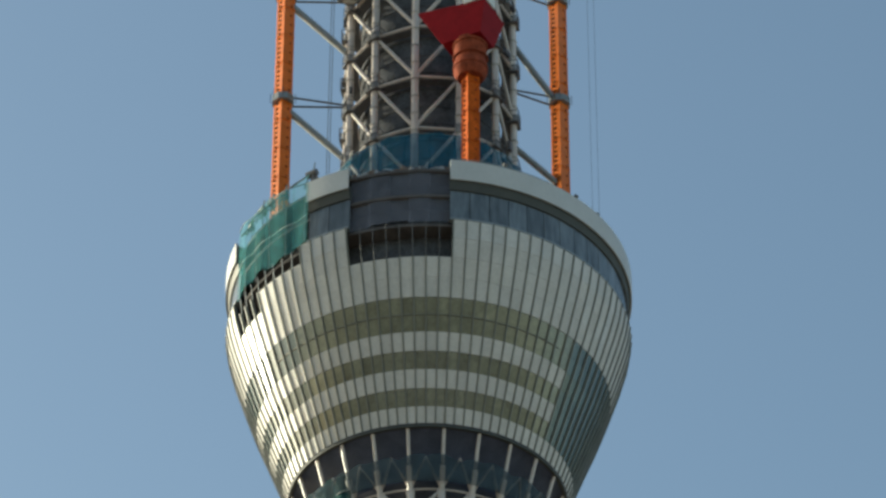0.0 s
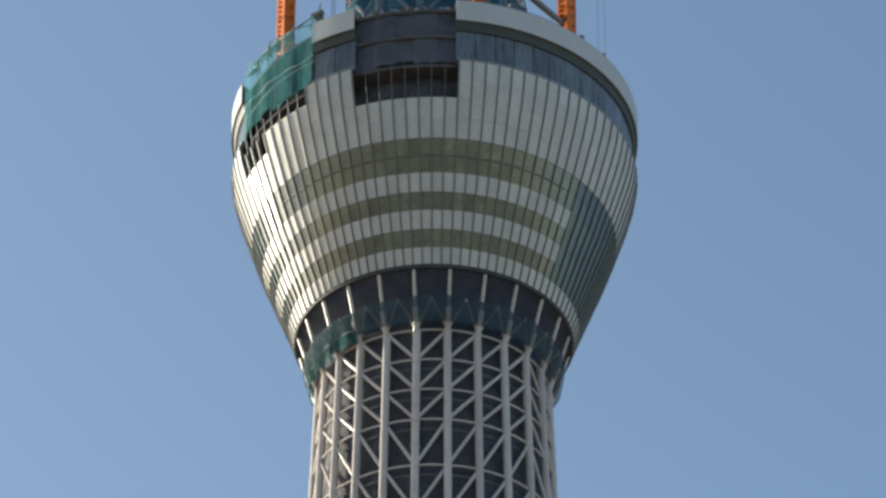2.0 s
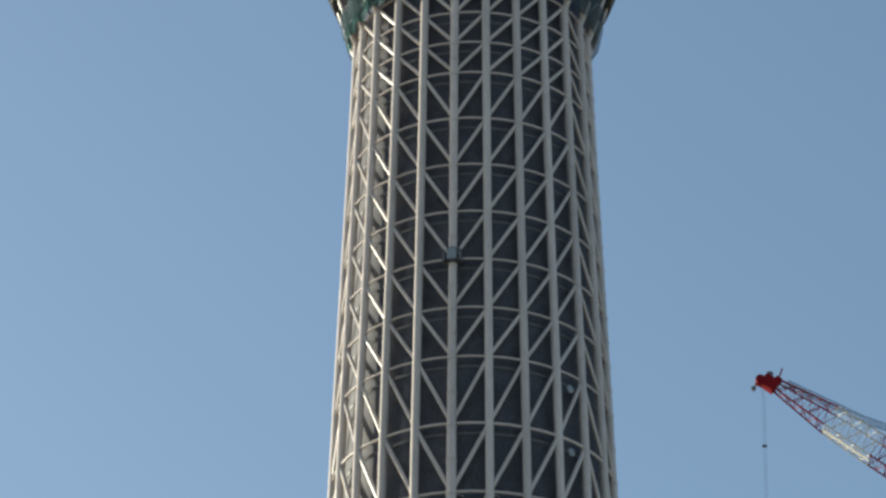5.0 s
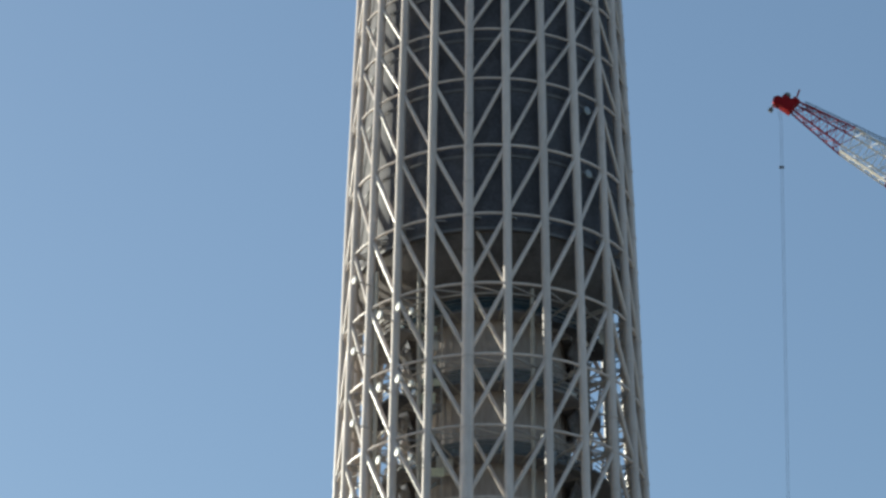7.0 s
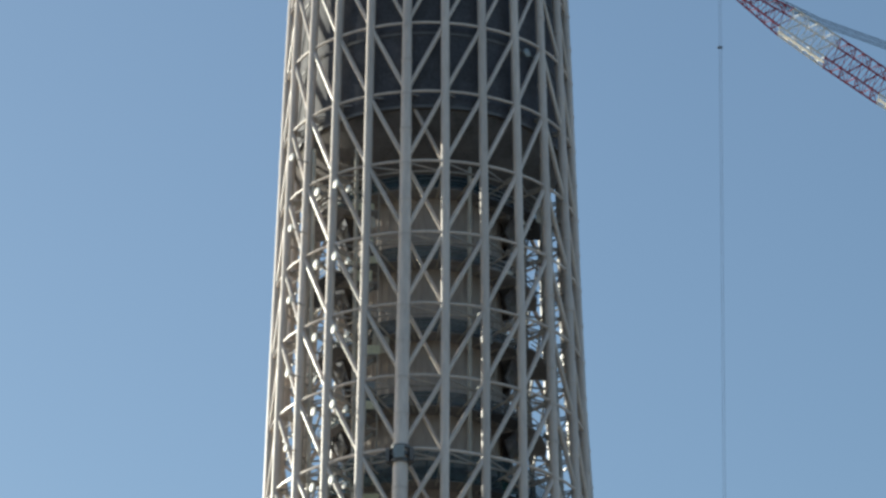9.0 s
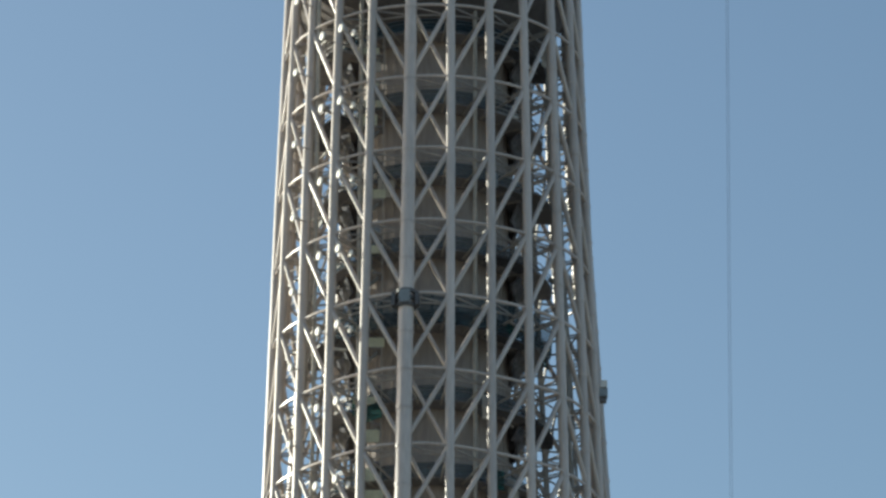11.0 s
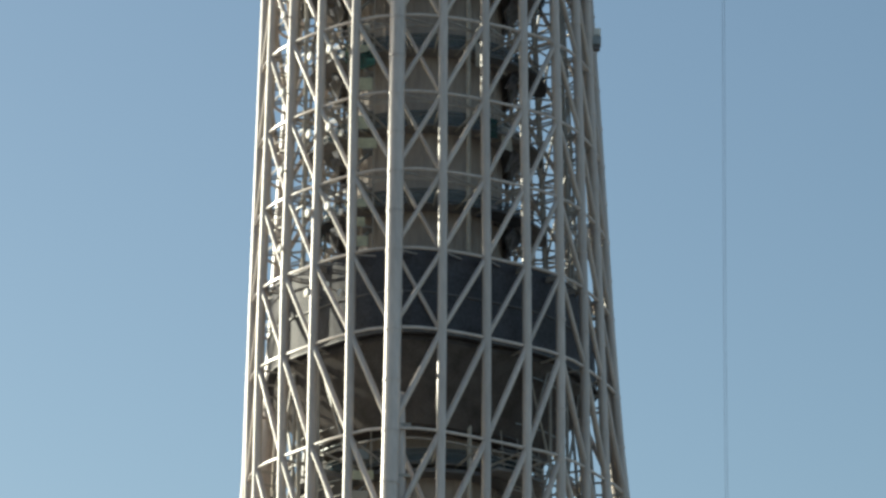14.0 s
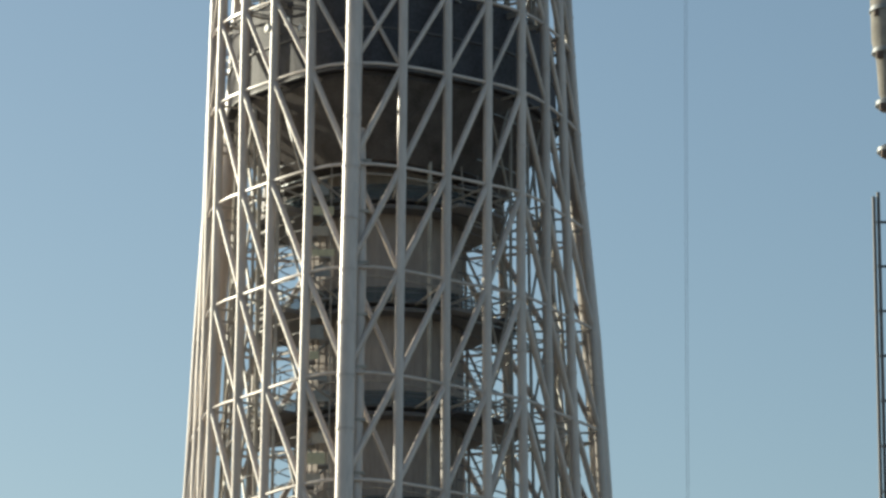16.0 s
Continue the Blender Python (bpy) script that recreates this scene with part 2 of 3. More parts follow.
inner = thing("inner_lattice", "second, thinner steel lattice just inside the outer columns", "lattice")
IN = 0.84
for j in list(range(5, 21)):
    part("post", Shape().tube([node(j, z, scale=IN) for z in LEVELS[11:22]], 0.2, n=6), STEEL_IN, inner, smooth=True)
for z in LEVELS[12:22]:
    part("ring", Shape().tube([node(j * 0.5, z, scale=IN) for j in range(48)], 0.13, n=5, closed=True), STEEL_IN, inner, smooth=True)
rest = Shape()
for i in range(11, 21):
    za, zb = LEVELS[i], LEVELS[i + 1]
    for j in range(-12, 12):
        down = (j % 8) < 4
        a, b = node(j if down else j + 1, za, scale=IN), node(j + 1 if down else j, zb, scale=IN)
        if j == 0:
            part("brace", Shape().tube([node(0, za, scale=0.9), node(1, zb, scale=0.95)], 0.26, n=8), STEEL, inner, smooth=True)
        elif not -4 <= j < 5:
            rest.tube([a, b], 0.17, n=5)
        rest.tube([node(j, za, scale=0.98), node(j + 1, za, scale=IN)], 0.12, n=4)
        rest.tube([node(j, za, scale=0.98), node(j, za, scale=IN)], 0.12, n=4)
for i in range(22, 28):
    za, zb = LEVELS[i], LEVELS[i + 1]
    part("brace", Shape().tube([node(0, za, scale=0.9), node(1, zb, scale=0.95)], 0.3, n=8), STEEL, inner, smooth=True)
for j in list(range(-11, -2)) + list(range(3, 13)):
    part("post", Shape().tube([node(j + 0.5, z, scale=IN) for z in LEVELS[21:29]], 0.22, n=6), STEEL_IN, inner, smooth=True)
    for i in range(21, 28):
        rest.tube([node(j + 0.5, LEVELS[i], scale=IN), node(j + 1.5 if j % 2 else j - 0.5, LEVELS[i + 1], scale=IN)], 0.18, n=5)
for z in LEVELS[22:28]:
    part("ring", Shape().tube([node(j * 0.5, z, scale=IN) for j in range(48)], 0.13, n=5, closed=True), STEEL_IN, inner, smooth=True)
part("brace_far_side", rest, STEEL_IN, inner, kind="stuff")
# white discs on brackets, added and all turned to give sun glints
for z in LEVELS[12:21]:
    for a, r, dz, size in ((-51.8, 22.0, 3.1, 0.42), (-39.2, 22.0, -3.5, 0.46), (-31.6, 22.0, -3.2, 0.46), (-27.0, 21.9, -4.2, 0.36)):
        c = round_at(a, r, z + dz)
        d = round_at(-58, 0.13, 0.0)
        ob = part("flood_lamp", Shape().tube([c - d, c - 0.7 * d, c + 0.7 * d, c + d], [size * 0.9, 1.25 * size, 1.25 * size, size * 1.1], n=14), WHITE, inner, "round white disc added for a sun glint", smooth=True)
        part("bracket", Shape().tube([c, round_at(a, r - 2.6, z + dz)], 0.09, n=5), STEEL_IN, ob)

frame_in = thing("core_scaffold", "grey steel scaffold frame of posts, struts and walkways", "scaffold")
for j in range(7, 17, 2):
    pts = [node(j + 0.5, z, scale=0.66) for z in LEVELS[11:22]]
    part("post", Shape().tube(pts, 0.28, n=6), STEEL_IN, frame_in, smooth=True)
for z in LEVELS[11:29]:
    part("walkway", Shape().turn([(9.7, z - 0.7), (12.4, z - 0.6), (12.5, z - 0.25), (9.7, z - 0.25)], n=48), WALK, frame_in)
    part("guard_net", Shape().turn([(12.5, z - 0.5), (12.55, z + 1.2), (12.5, z + 1.2), (12.45, z - 0.5)], n=48), DARKNET, frame_in, "dark guard net round a walkway")
    for h in (0.7, 1.25):
        part("guard_rail", Shape().tube([round_at(10 * i, 12.6, z + h) for i in range(36)], 0.05, n=4, closed=True), DARK, frame_in)
for z in LEVELS[22:27]:
    part("platform", Shape().turn([(9.9, z - 1.7), (12.9, z - 1.7), (12.9, z - 1.25), (9.9, z - 1.25)], n=48), DARK, frame_in)
for z in LEVELS[21:26]:
    for i, side_a in [(q, e) for q in range(1, 7) for e in (-122, 42)]:
        part("hand_rail", Shape().tube([round_at(side_a + 10 * j, 13.2, z - 1.75 * i) for j in range(9)], 0.08, n=4), DARK, frame_in)


def arc_plate(a0, a1, r0, r1, z0, z1):
    """A flat curved plate round the axis, with its thickness."""
    s = Shape()
    n = max(3, int((a1 - a0) / 5))
    for i in range(n + 1):
        a = a0 + (a1 - a0) * i / n
        for r, z in ((r0, z0), (r1, z0), (r1, z1), (r0, z1)):
            s.v.append(tuple(round_at(a, r, z)))
    for i in range(n):
        for q in range(4):
            r = (q + 1) % 4
            s.f.append((i * 4 + q, i * 4 + r, i * 4 + 4 + r, i * 4 + 4 + q))
    s.f.append((3, 2, 1, 0))
    s.f.append((n * 4, n * 4 + 1, n * 4 + 2, n * 4 + 3))
    return s


lay = random.Random(5)
for z in LEVELS[21:28]:
    wide = between(RADII, z) * 0.84
    for a0, a1 in ((30, 120), (-125, -42)):
        for h in (-3.2, -2.2, 0.6, 2.4, 4.0):
            r1 = lay.uniform(13.2, wide - 1)
            b0 = lay.uniform(0, 25)
            part("hand_rail", Shape().tube([round_at(a0 + b0 + (a1 - a0 - b0) * i / 9, r1, z + h) for i in range(10)], 0.12, n=4), lay.choice((DARK, STEEL_IN, GREY)), frame_in)
    for a0, a1 in ((34, 66), (66, 112), (-118, -74), (-74, -46)):
        r1 = 12.95 + (wide - 12.95) * lay.uniform(0.25, 0.55)
        zz = z - 1.4 + lay.uniform(-0.3, 0.3)
        part("gangway", arc_plate(a0, a1, 12.95, r1, zz, zz + 0.35), lay.choice((DARK, WALK, COREBLUE)), frame_in)
        for h in (0.8, 1.5):
            part("hand_rail", Shape().tube([round_at(a0 + (a1 - a0) * i / 8, r1, zz + h) for i in range(9)], 0.09, n=4), lay.choice((DARK, STEEL_IN)), frame_in)
        for i in range(4):
            a = a0 + (a1 - a0) * (i + 0.5) / 4
            part("hanger", Shape().tube([round_at(a, r1 - 0.2, zz), round_at(a + lay.uniform(-2, 2), r1 - 0.4, zz + lay.uniform(2.5, 5))], 0.1, n=4), STEEL_IN, frame_in)
for z in LEVELS[12:21]:
    for a0, a1 in ((30, 58), (58, 96), (-96, -52)):
        r1 = 12.7 + lay.uniform(1.2, 3.0)
        zz = z - 1.5 + lay.uniform(-0.4, 0.4)
        part("gangway", arc_plate(a0, a1, 12.7, r1, zz, zz + 0.3), lay.choice((DARK, WALK, COREBLUE)), frame_in)
        for h in (0.8, 1.5):
            part("hand_rail", Shape().tube([round_at(a0 + (a1 - a0) * i / 6, r1, zz + h) for i in range(7)], 0.08, n=4), lay.choice((DARK, STEEL_IN)), frame_in)
for a, r, z0, z1 in ((24.6, 13.1, 0, 135.4), (24.0, 13.1, 151, 235.8), (-51.0, 19.0, 0, 132.5), (-50.5, 18.8, 151, 235), (-37.2, 15.0, 151, 235.2)):
    part("riser_pipe", Shape().tube([round_at(a, r, z0), round_at(a, r, z1)], 0.28, n=8), PIPE, frame_in, "pale riser pipe", smooth=True)
# dark bands added for the dark outlines, sagging from the platform edges beside the core
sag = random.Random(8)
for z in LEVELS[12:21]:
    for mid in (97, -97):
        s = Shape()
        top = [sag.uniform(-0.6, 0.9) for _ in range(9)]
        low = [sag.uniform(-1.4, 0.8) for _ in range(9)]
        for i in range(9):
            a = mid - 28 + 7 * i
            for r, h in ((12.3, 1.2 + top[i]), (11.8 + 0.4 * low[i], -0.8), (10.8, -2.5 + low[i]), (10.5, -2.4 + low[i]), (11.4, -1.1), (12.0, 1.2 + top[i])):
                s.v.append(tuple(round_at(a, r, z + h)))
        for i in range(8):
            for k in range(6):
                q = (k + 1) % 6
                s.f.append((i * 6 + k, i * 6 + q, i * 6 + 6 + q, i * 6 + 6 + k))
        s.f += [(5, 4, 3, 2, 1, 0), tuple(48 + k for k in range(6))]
        part("dust_sheet", s, DARK_BAND, frame_in, "dark sagging band", smooth=True)
mess = random.Random(11)
for z in LEVELS[12:21]:
    for q in range(7):
        a = mess.uniform(-100, -28) if q % 2 else mess.uniform(28, 100)
        r = mess.uniform(12.0, 16.0)
        c = round_at(a, r, z - mess.uniform(0.2, 2.6))
        m = Matrix.Translation(c) @ pose(0, 0, 0, 0, 0, a + mess.uniform(-30, 30))
        kind_q = mess.random()
        if kind_q < 0.4:
            part("hoarding", Shape().box(m, mess.uniform(0.8, 2.2), 0.25, mess.uniform(0.7, 1.9)), mess.choice((GREY, WALK, DARK)), frame_in)
        elif kind_q < 0.75:
            part("pipe", Shape().tube([m @ Vector((-mess.uniform(0.8, 2), 0, 0)), m @ Vector((mess.uniform(0.8, 2), 0.6, mess.uniform(-0.6, 0.6)))], 0.2, n=8), mess.choice((WHITE, STEEL_IN)), frame_in, smooth=True)
        else:
            part("hanging_sheet", Shape().box(m, mess.uniform(1.0, 2.6), 0.08, mess.uniform(1.5, 3.4)), mess.choice((TORN, PIPE)), frame_in)
struts = Shape()
for i, z in enumerate(LEVELS[11:29]):
    zb = LEVELS[12 + i]
    for j in range(24):
        a, b = node(j, z - 0.3), node(j, z - 0.7, scale=0.52)
        struts.tube([a, b], 0.15, n=5)
        if j % 2 == 0 and z > 145 and 7 <= j <= 15:
            c, d = node(j + 0.5, z, scale=0.66), node(j + 2.5, z, scale=0.66)
            struts.tube([c, node(j + 2.5, zb, scale=0.66)], 0.16, n=5)
            struts.tube([d, node(j + 0.5, zb, scale=0.66)], 0.16, n=5)
            struts.tube([c, d], 0.2, n=5)
part("strut", struts, STEEL_IN, frame_in, kind="stuff")

step_rng = random.Random(14)
stairs = thing("stair_tower", "cream stair tower of landings and flights beside the core", "stair tower", at=(-7.7, -10.6, 60))
for z0, z1 in ((60.0, 131.0), (151.5, 229.0)):
    for sx in (-1.5, 1.5):
        for sy in (-1.1, 1.1):
            part("post", Shape().tube([(-7.7 + sx, -10.6 + sy, z0), (-7.7 + sx, -10.6 + sy, z1)], 0.1, n=5), STEEL_IN, stairs)
    k = int((z1 - z0) / 2.5)
    for i in range(k):
        z, side_x = z0 + 2.5 * i, -1 if i % 2 else 1
        part("landing", Shape().box(Matrix.Translation((-7.7 + 0.85 * side_x, -10.6, z)), 1.3, 2.3, 0.16), WALK, stairs)
        part("flight", Shape().box(Matrix.Translation((-7.7, -10.9 if i % 2 else -10.2, z + 1.25)) @ pose(0, 0, 0, 0, 42 * side_x, 0), 2.6, 0.9, 0.14), GREY, stairs)
        if step_rng.random() < 0.85:
            wide, tall = step_rng.uniform(1.4, 3.0), step_rng.uniform(0.8, 1.7)
            part("balustrade_panel", Shape().box(Matrix.Translation((-7.7 + step_rng.uniform(-0.6, 0.6), -11.75, z + 0.1 + tall / 2)), wide, 0.08, tall), step_rng.choice((CREAM, CREAM, GREY, PIPE)), stairs)
clad = thing("shaft_cladding", "dark navy cladding drum behind the upper lattice", "cladding")
prof_z = [238.4, 250, 270, 290, 310, 322]
prof = [(between(RADII, z) * 0.93, z) for z in prof_z]
part("drum", Shape().turn(prof + [(r - 0.4, z) for r, z in reversed(prof)], n=72), CLAD, clad, smooth=True)
for z in LEVELS[1:11]:
    r = between(RADII, z) * 0.93
    part("drum_joint", Shape().turn([(r - 0.1, z - 1.1), (r + 0.15, z - 1.1), (r + 0.15, z - 0.7), (r - 0.1, z - 0.7)], n=72), DARK, clad)

part("funnel", Shape().turn([(17.3, 238.5), (17.2, 237.7), (11.9, 230.6), (9.7, 230.6), (9.7, 238.5)], n=72), BROWN, clad, "dark brown tapering soffit", smooth=True)
part("drum_joint", Shape().turn([(17.3, 238.2), (17.75, 238.2), (17.75, 238.6), (17.3, 238.6)], n=72), DARK, clad)

plant = thing("plant_floor", "dark navy drum of a plant floor between lattice columns", "plant floor")
s = Shape()
ang = 72
for name_q, mat_q, prof_list in (("drum", CLAD, [(0.9, 150.6), (0.9, 140.5), (0.88, 140.2), (0.45, 140.2), (0.45, 150.6)]),
                                 ("funnel", BROWN, [(0.86, 140.1), (0.86, 139.5), (0.60, 131.0), (0.45, 131.0), (0.45, 140.1)])):
    s = Shape()
    k = len(prof_list)
    for i in range(ang):
        for sc, z in prof_list:
            s.v.append(tuple(node(i * 24 / ang, z, scale=sc)))
    for i in range(ang):
        j = (i + 1) % ang
        for q in range(k):
            r = (q + 1) % k
            s.f.append((i * k + q, i * k + r, j * k + r, j * k + q))
    part(name_q, s, mat_q, plant, "dark brown tapering soffit" if mat_q is BROWN else "")
for z, sc in ((150.75, 0.905), (145.3, 0.903), (140.3, 0.903)):
    part("drum_band", Shape().tube([node(i * 0.5, z, scale=sc) for i in range(48)], 0.16, n=5, closed=True), DARK, plant)

# ---- the observation deck ----
deck = thing("observation_deck", "flared observation deck with white panels and olive glass bands, unfinished", "observation deck")
ROWS = [(356.9, 29.55), (354.05, 29.05), (351.2, 28.25), (348.35, 27.3), (345.5, 26.35), (343.1, 25.5), (340.75, 24.65), (338.2, 23.6), (335.75, 22.65), (333.2, 21.65), (330.8, 20.7), (328.5, 19.85)]
KIND = "wwwwggwgwgw"
STEP = 3.75
back = [(r - 0.22, z) for z, r in ROWS]
part("backing", Shape().turn([(r, z) for r, z in back if z < 346] + [(r - 0.5, z) for r, z in reversed(back) if z < 346], n=96), BACKING, deck)


def open_cell(row, a):
    """Where panels are not mounted yet."""
    if -23.0 < a < 6.0 and row < 2:
        return True
    if -72 < a < -38 and row < 1:
        return True
    if -72 < a < -57 and row == 1:
        return True
    return False


cells = {}
far_panels, far_glass = Shape(), Shape()
for row in range(len(KIND)):
    (z0, r0), (z1, r1) = ROWS[row], ROWS[row + 1]
    for cell in range(96):
        a = LEG - 180 + STEP * (cell + 0.5)
        a = (a + 180) % 360 - 180
        if open_cell(row, a):
            continue
        glass = KIND[row] == "g" or (row in (6, 8) and 50 < a < 150)
        gap = 4.4 if glass else 4.0
        half = STEP / 2 * (1 - gap / 60 * 1.6)
        prof = [(r0, z0 - 0.02), (r1, z1 + 0.02), (r1 - 0.1, z1 + 0.02), (r0 - 0.1, z0 - 0.02)]
        if glass:
            prof = [(r - 0.08, z) for r, z in prof]
        name = "window_pane" if glass else "cladding_panel"
        near = (-72 < a < 72) if glass else (-86 < a < 86 if row in (0, 1, 2, 3) else -64 < a < 64)
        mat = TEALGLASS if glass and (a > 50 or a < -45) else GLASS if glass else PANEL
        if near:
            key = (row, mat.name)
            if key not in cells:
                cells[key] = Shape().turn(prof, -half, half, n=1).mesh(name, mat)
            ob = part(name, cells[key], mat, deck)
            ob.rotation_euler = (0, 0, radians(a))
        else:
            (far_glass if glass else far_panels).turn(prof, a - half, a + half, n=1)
for cell in range(96):
    a = (LEG + STEP * cell + 180) % 360 - 180
    top = 2 if -21 < a < 5 else 1 if -70 < a < -39 else 0
    fin = Shape()
    for row in range(top, len(KIND)):
        (z0, r0), (z1, r1) = ROWS[row], ROWS[row + 1]
        base = len(fin.v)
        for z, r in ((z0, r0), (z1, r1)):
            for d, w in ((-0.18, -0.11), (-0.18, 0.11), (0.2, 0.08), (0.2, -0.08)):
                v = round_at(a, r + d, z)
                fin.v.append((v.x + w * math.cos(radians(a)), v.y + w * math.sin(radians(a)), z))
        fin.f += [tuple(base + i for i in q) for q in ((0, 1, 5, 4), (1, 2, 6, 5), (2, 3, 7, 6), (3, 0, 4, 7))]
    part("mullion_fin", fin, FIN, deck)
part("panel_far_side", far_panels, PANEL, deck, kind="stuff")
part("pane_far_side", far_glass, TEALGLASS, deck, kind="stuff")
# white parapet, soffit strip and the recessed blue windows, in the stretches already built
for a0, a1 in ((5.7, 290.0), (-36.0, -22.7)):
    n = max(4, int((a1 - a0) / 3))
    part("parapet", Shape().turn([(29.95, 367.4), (29.9, 363.95), (29.7, 363.95), (29.7, 367.3)], a0, a1, n=n), PARAPET, deck, "white curved parapet", smooth=True)
    part("parapet_cap", Shape().turn([(29.69, 367.2), (29.69, 366.8), (28.5, 366.62), (28.5, 366.75)], a0, a1, n=n), GREY, deck)
    part("soffit_strip", Shape().turn([(29.69, 364.5), (29.25, 362.5), (28.6, 362.5), (28.6, 364.5)], a0, a1, n=n), BACKING, deck)
    count = int((a1 - a0) / 5.625)
    w = (a1 - a0) / count
    for i in range(count):
        part("window_pane", Shape().turn([(29.0, 363.0), (29.1, 357.1), (28.9, 357.1), (28.8, 363.0)], a0 + w * i + 0.1, a0 + w * (i + 1) - 0.1, n=2), BLUEGLASS, deck)
    part("window_sill", Shape().turn([(29.6, 357.2), (29.6, 356.92), (28.7, 356.92), (28.7, 357.2)], a0, a1, n=n), GREY, deck)
for z, r in ((366.6, 28.6), (362.0, 28.6), (356.9, 28.4), (350.6, 26.7)):
    part("floor_slab", Shape().turn([(r, z), (r, z - 0.42), (9.8, z - 0.42), (9.8, z)], n=96), BROWN, deck, smooth=False)
part("inner_wall", Shape().turn([(25.6, 366), (25.6, 350), (25.2, 350), (25.2, 366)], n=72), COREBLUE, deck, smooth=True)
for i in range(48):
    a = (LEG + 7.5 * i) % 360 - 180
    if -24 < a < 6:
        continue
    part("mullion", Shape().tube([round_at(a, 28.7, 366.5), round_at(a, 28.5, 357.3)], 0.07, n=5), DARK, deck)
for i in range(96):
    a = (LEG - 180 + 3.75 * i + 180) % 360 - 180
    if -75 < a < 7:
        part("mullion", Shape().tube([round_at(a, 29.2, 356.8), round_at(a, 28.8, 354.0), round_at(a, 26.1, 345.5)], 0.055 if a > -26 else 0.09, n=5), GREY if a < -26 else DARK, deck)
part("transom", Shape().turn([(25.53, 343.02), (25.58, 343.18), (25.4, 343.18), (25.35, 343.02)], -58, 46, n=40), GLAZEBAR, deck)
# underside: soffit cone, slanting posts on the column heads
part("underside", Shape().turn([(19.9, 328.5), (16.2, 326.8), (13.8, 320.0), (13.2, 320.0), (15.6, 327.6), (19.5, 329.0)], n=96), UNDER, deck, smooth=True)
part("rim_beam", Shape().turn([(19.82, 328.5), (19.82, 328.0), (19.3, 328.0), (19.3, 328.5)], n=96), BACKING, deck)
for j in range(24):
    a = LEG + 15 * j
    part("post", Shape().tube([round_at(a, 19.3, 328.2), round_at(a, 17.6, 322.6)], 0.27, n=8), STEEL, deck, smooth=True)
    part("knee_brace", Shape().tube([round_at(a, 16.4, 320.0), round_at(a + 7.5, 18.3, 324.0), round_at(a + 15, 16.4, 320.0)], 0.23, n=6), STEEL, deck, smooth=True)
    part("column_head", Shape().tube([round_at(a, 16.4, 319.6), round_at(a, 17.7, 322.9)], 0.45, n=8), STEEL, deck, smooth=True)

# scaffold net under the deck
skirt = thing("scaffold_net", "ragged dark green scaffold net hung below the deck", "net", at=(0, 0, 320.8))


def skirt_ring(i):
    i %= 120
    wob = 0.5 * noise.noise((i * 0.35, 0, 0)) + 0.25 * noise.noise((i * 1.1, 3, 0))
    return [tuple(round_at(3.0 * i, r, z)) for r, z in (
        (18.6 + 0.6 * wob, 323.9 + 1.5 * wob), (18.0 + wob, 321.6), (17.4 + 0.6 * wob, 320.7 - 0.5 * wob), (17.1, 320.8), (17.4, 321.4), (18.4 + 0.6 * wob, 323.8 + 1.5 * wob))]


for q in range(24):
    s = Shape()
    for i in range(6):
        s.v.extend(skirt_ring(q * 5 + i))
    for i in range(5):
        for k in range(6):
            r = (k + 1) % 6
            s.f.append((i * 6 + k, i * 6 + r, i * 6 + 6 + r, i * 6 + 6 + k))
    part("net_panel", s, DARKNET, skirt, smooth=True)


def net(name, label, material, a0, a1, top, bottom, rt, rb, folds, depth, seed, panels, rope=None):
    """A hanging net of overlapping panels with folds, on a rope, between two angles."""
    t = thing(name, label, "net", at=round_at((a0 + a1) / 2, rb, bottom))
    wide = (a1 - a0) / panels

    def spot(a, f):
        fold = depth * math.sin(folds * a * 0.1 + seed) * (0.4 + 0.6 * f) + 0.5 * depth * noise.noise((a * 0.25, f * 2, seed))
        sag = 0.6 * abs(math.sin(a * 0.21 + seed)) * (1 - f)
        return round_at(a, rt + (rb - rt) * f + fold, top - sag + (bottom - top) * f)

    for q in range(panels):
        s = Shape()
        b0, b1 = a0 + wide * q - 0.04 * wide, a0 + wide * (q + 1) + 0.04 * wide
        n, m, out = max(4, int(wide * 1.5)), 6, 0.12 * (q % 2)
        for side in (0, 1):
            for i in range(n + 1):
                for k in range(m + 1):
                    v = spot(b0 + (b1 - b0) * i / n, k / m * (1.0 - 0.03 * (q % 3)))
                    d = Vector((v.x, v.y, 0)).normalized()
                    s.v.append(tuple(v + d * (out - 0.05 * side)))
        row, size = m + 1, (n + 1) * (m + 1)
        for i in range(n):
            for k in range(m):
                f = (i * row + k, i * row + k + 1, (i + 1) * row + k + 1, (i + 1) * row + k)
                s.f.append(f)
                s.f.append(tuple(x + size for x in reversed(f)))
        part("net_panel", s, material, t, smooth=True)
    part("edge_rope", Shape().tube([spot(a0 + (a1 - a0) * i / 24, 0.0) for i in range(25)], 0.07, n=5), GREY, t)
    part("edge_rope", Shape().tube([spot(a0 + (a1 - a0) * i / 24, 0.55) for i in range(25)], 0.055, n=5), rope or WHITE, t)
    return t


net("safety_net", "teal construction safety net over the open deck edge", TEAL, -67, -35, 368.6, 355.6, 30.0, 30.0, 7, 0.2, 1, 6)
net("torn_net", "ragged teal net hung under the flared deck", TORN, -92, -38, 324.4, 319.4, 18.2, 17.3, 5, 0.3, 4, 7)
net("debris_net", "translucent blue debris net round the foot of the upper shaft", BLUENET, -100, 100, 385.2, 367.2, 14.6, 17.0, 4, 0.3, 2, 14)

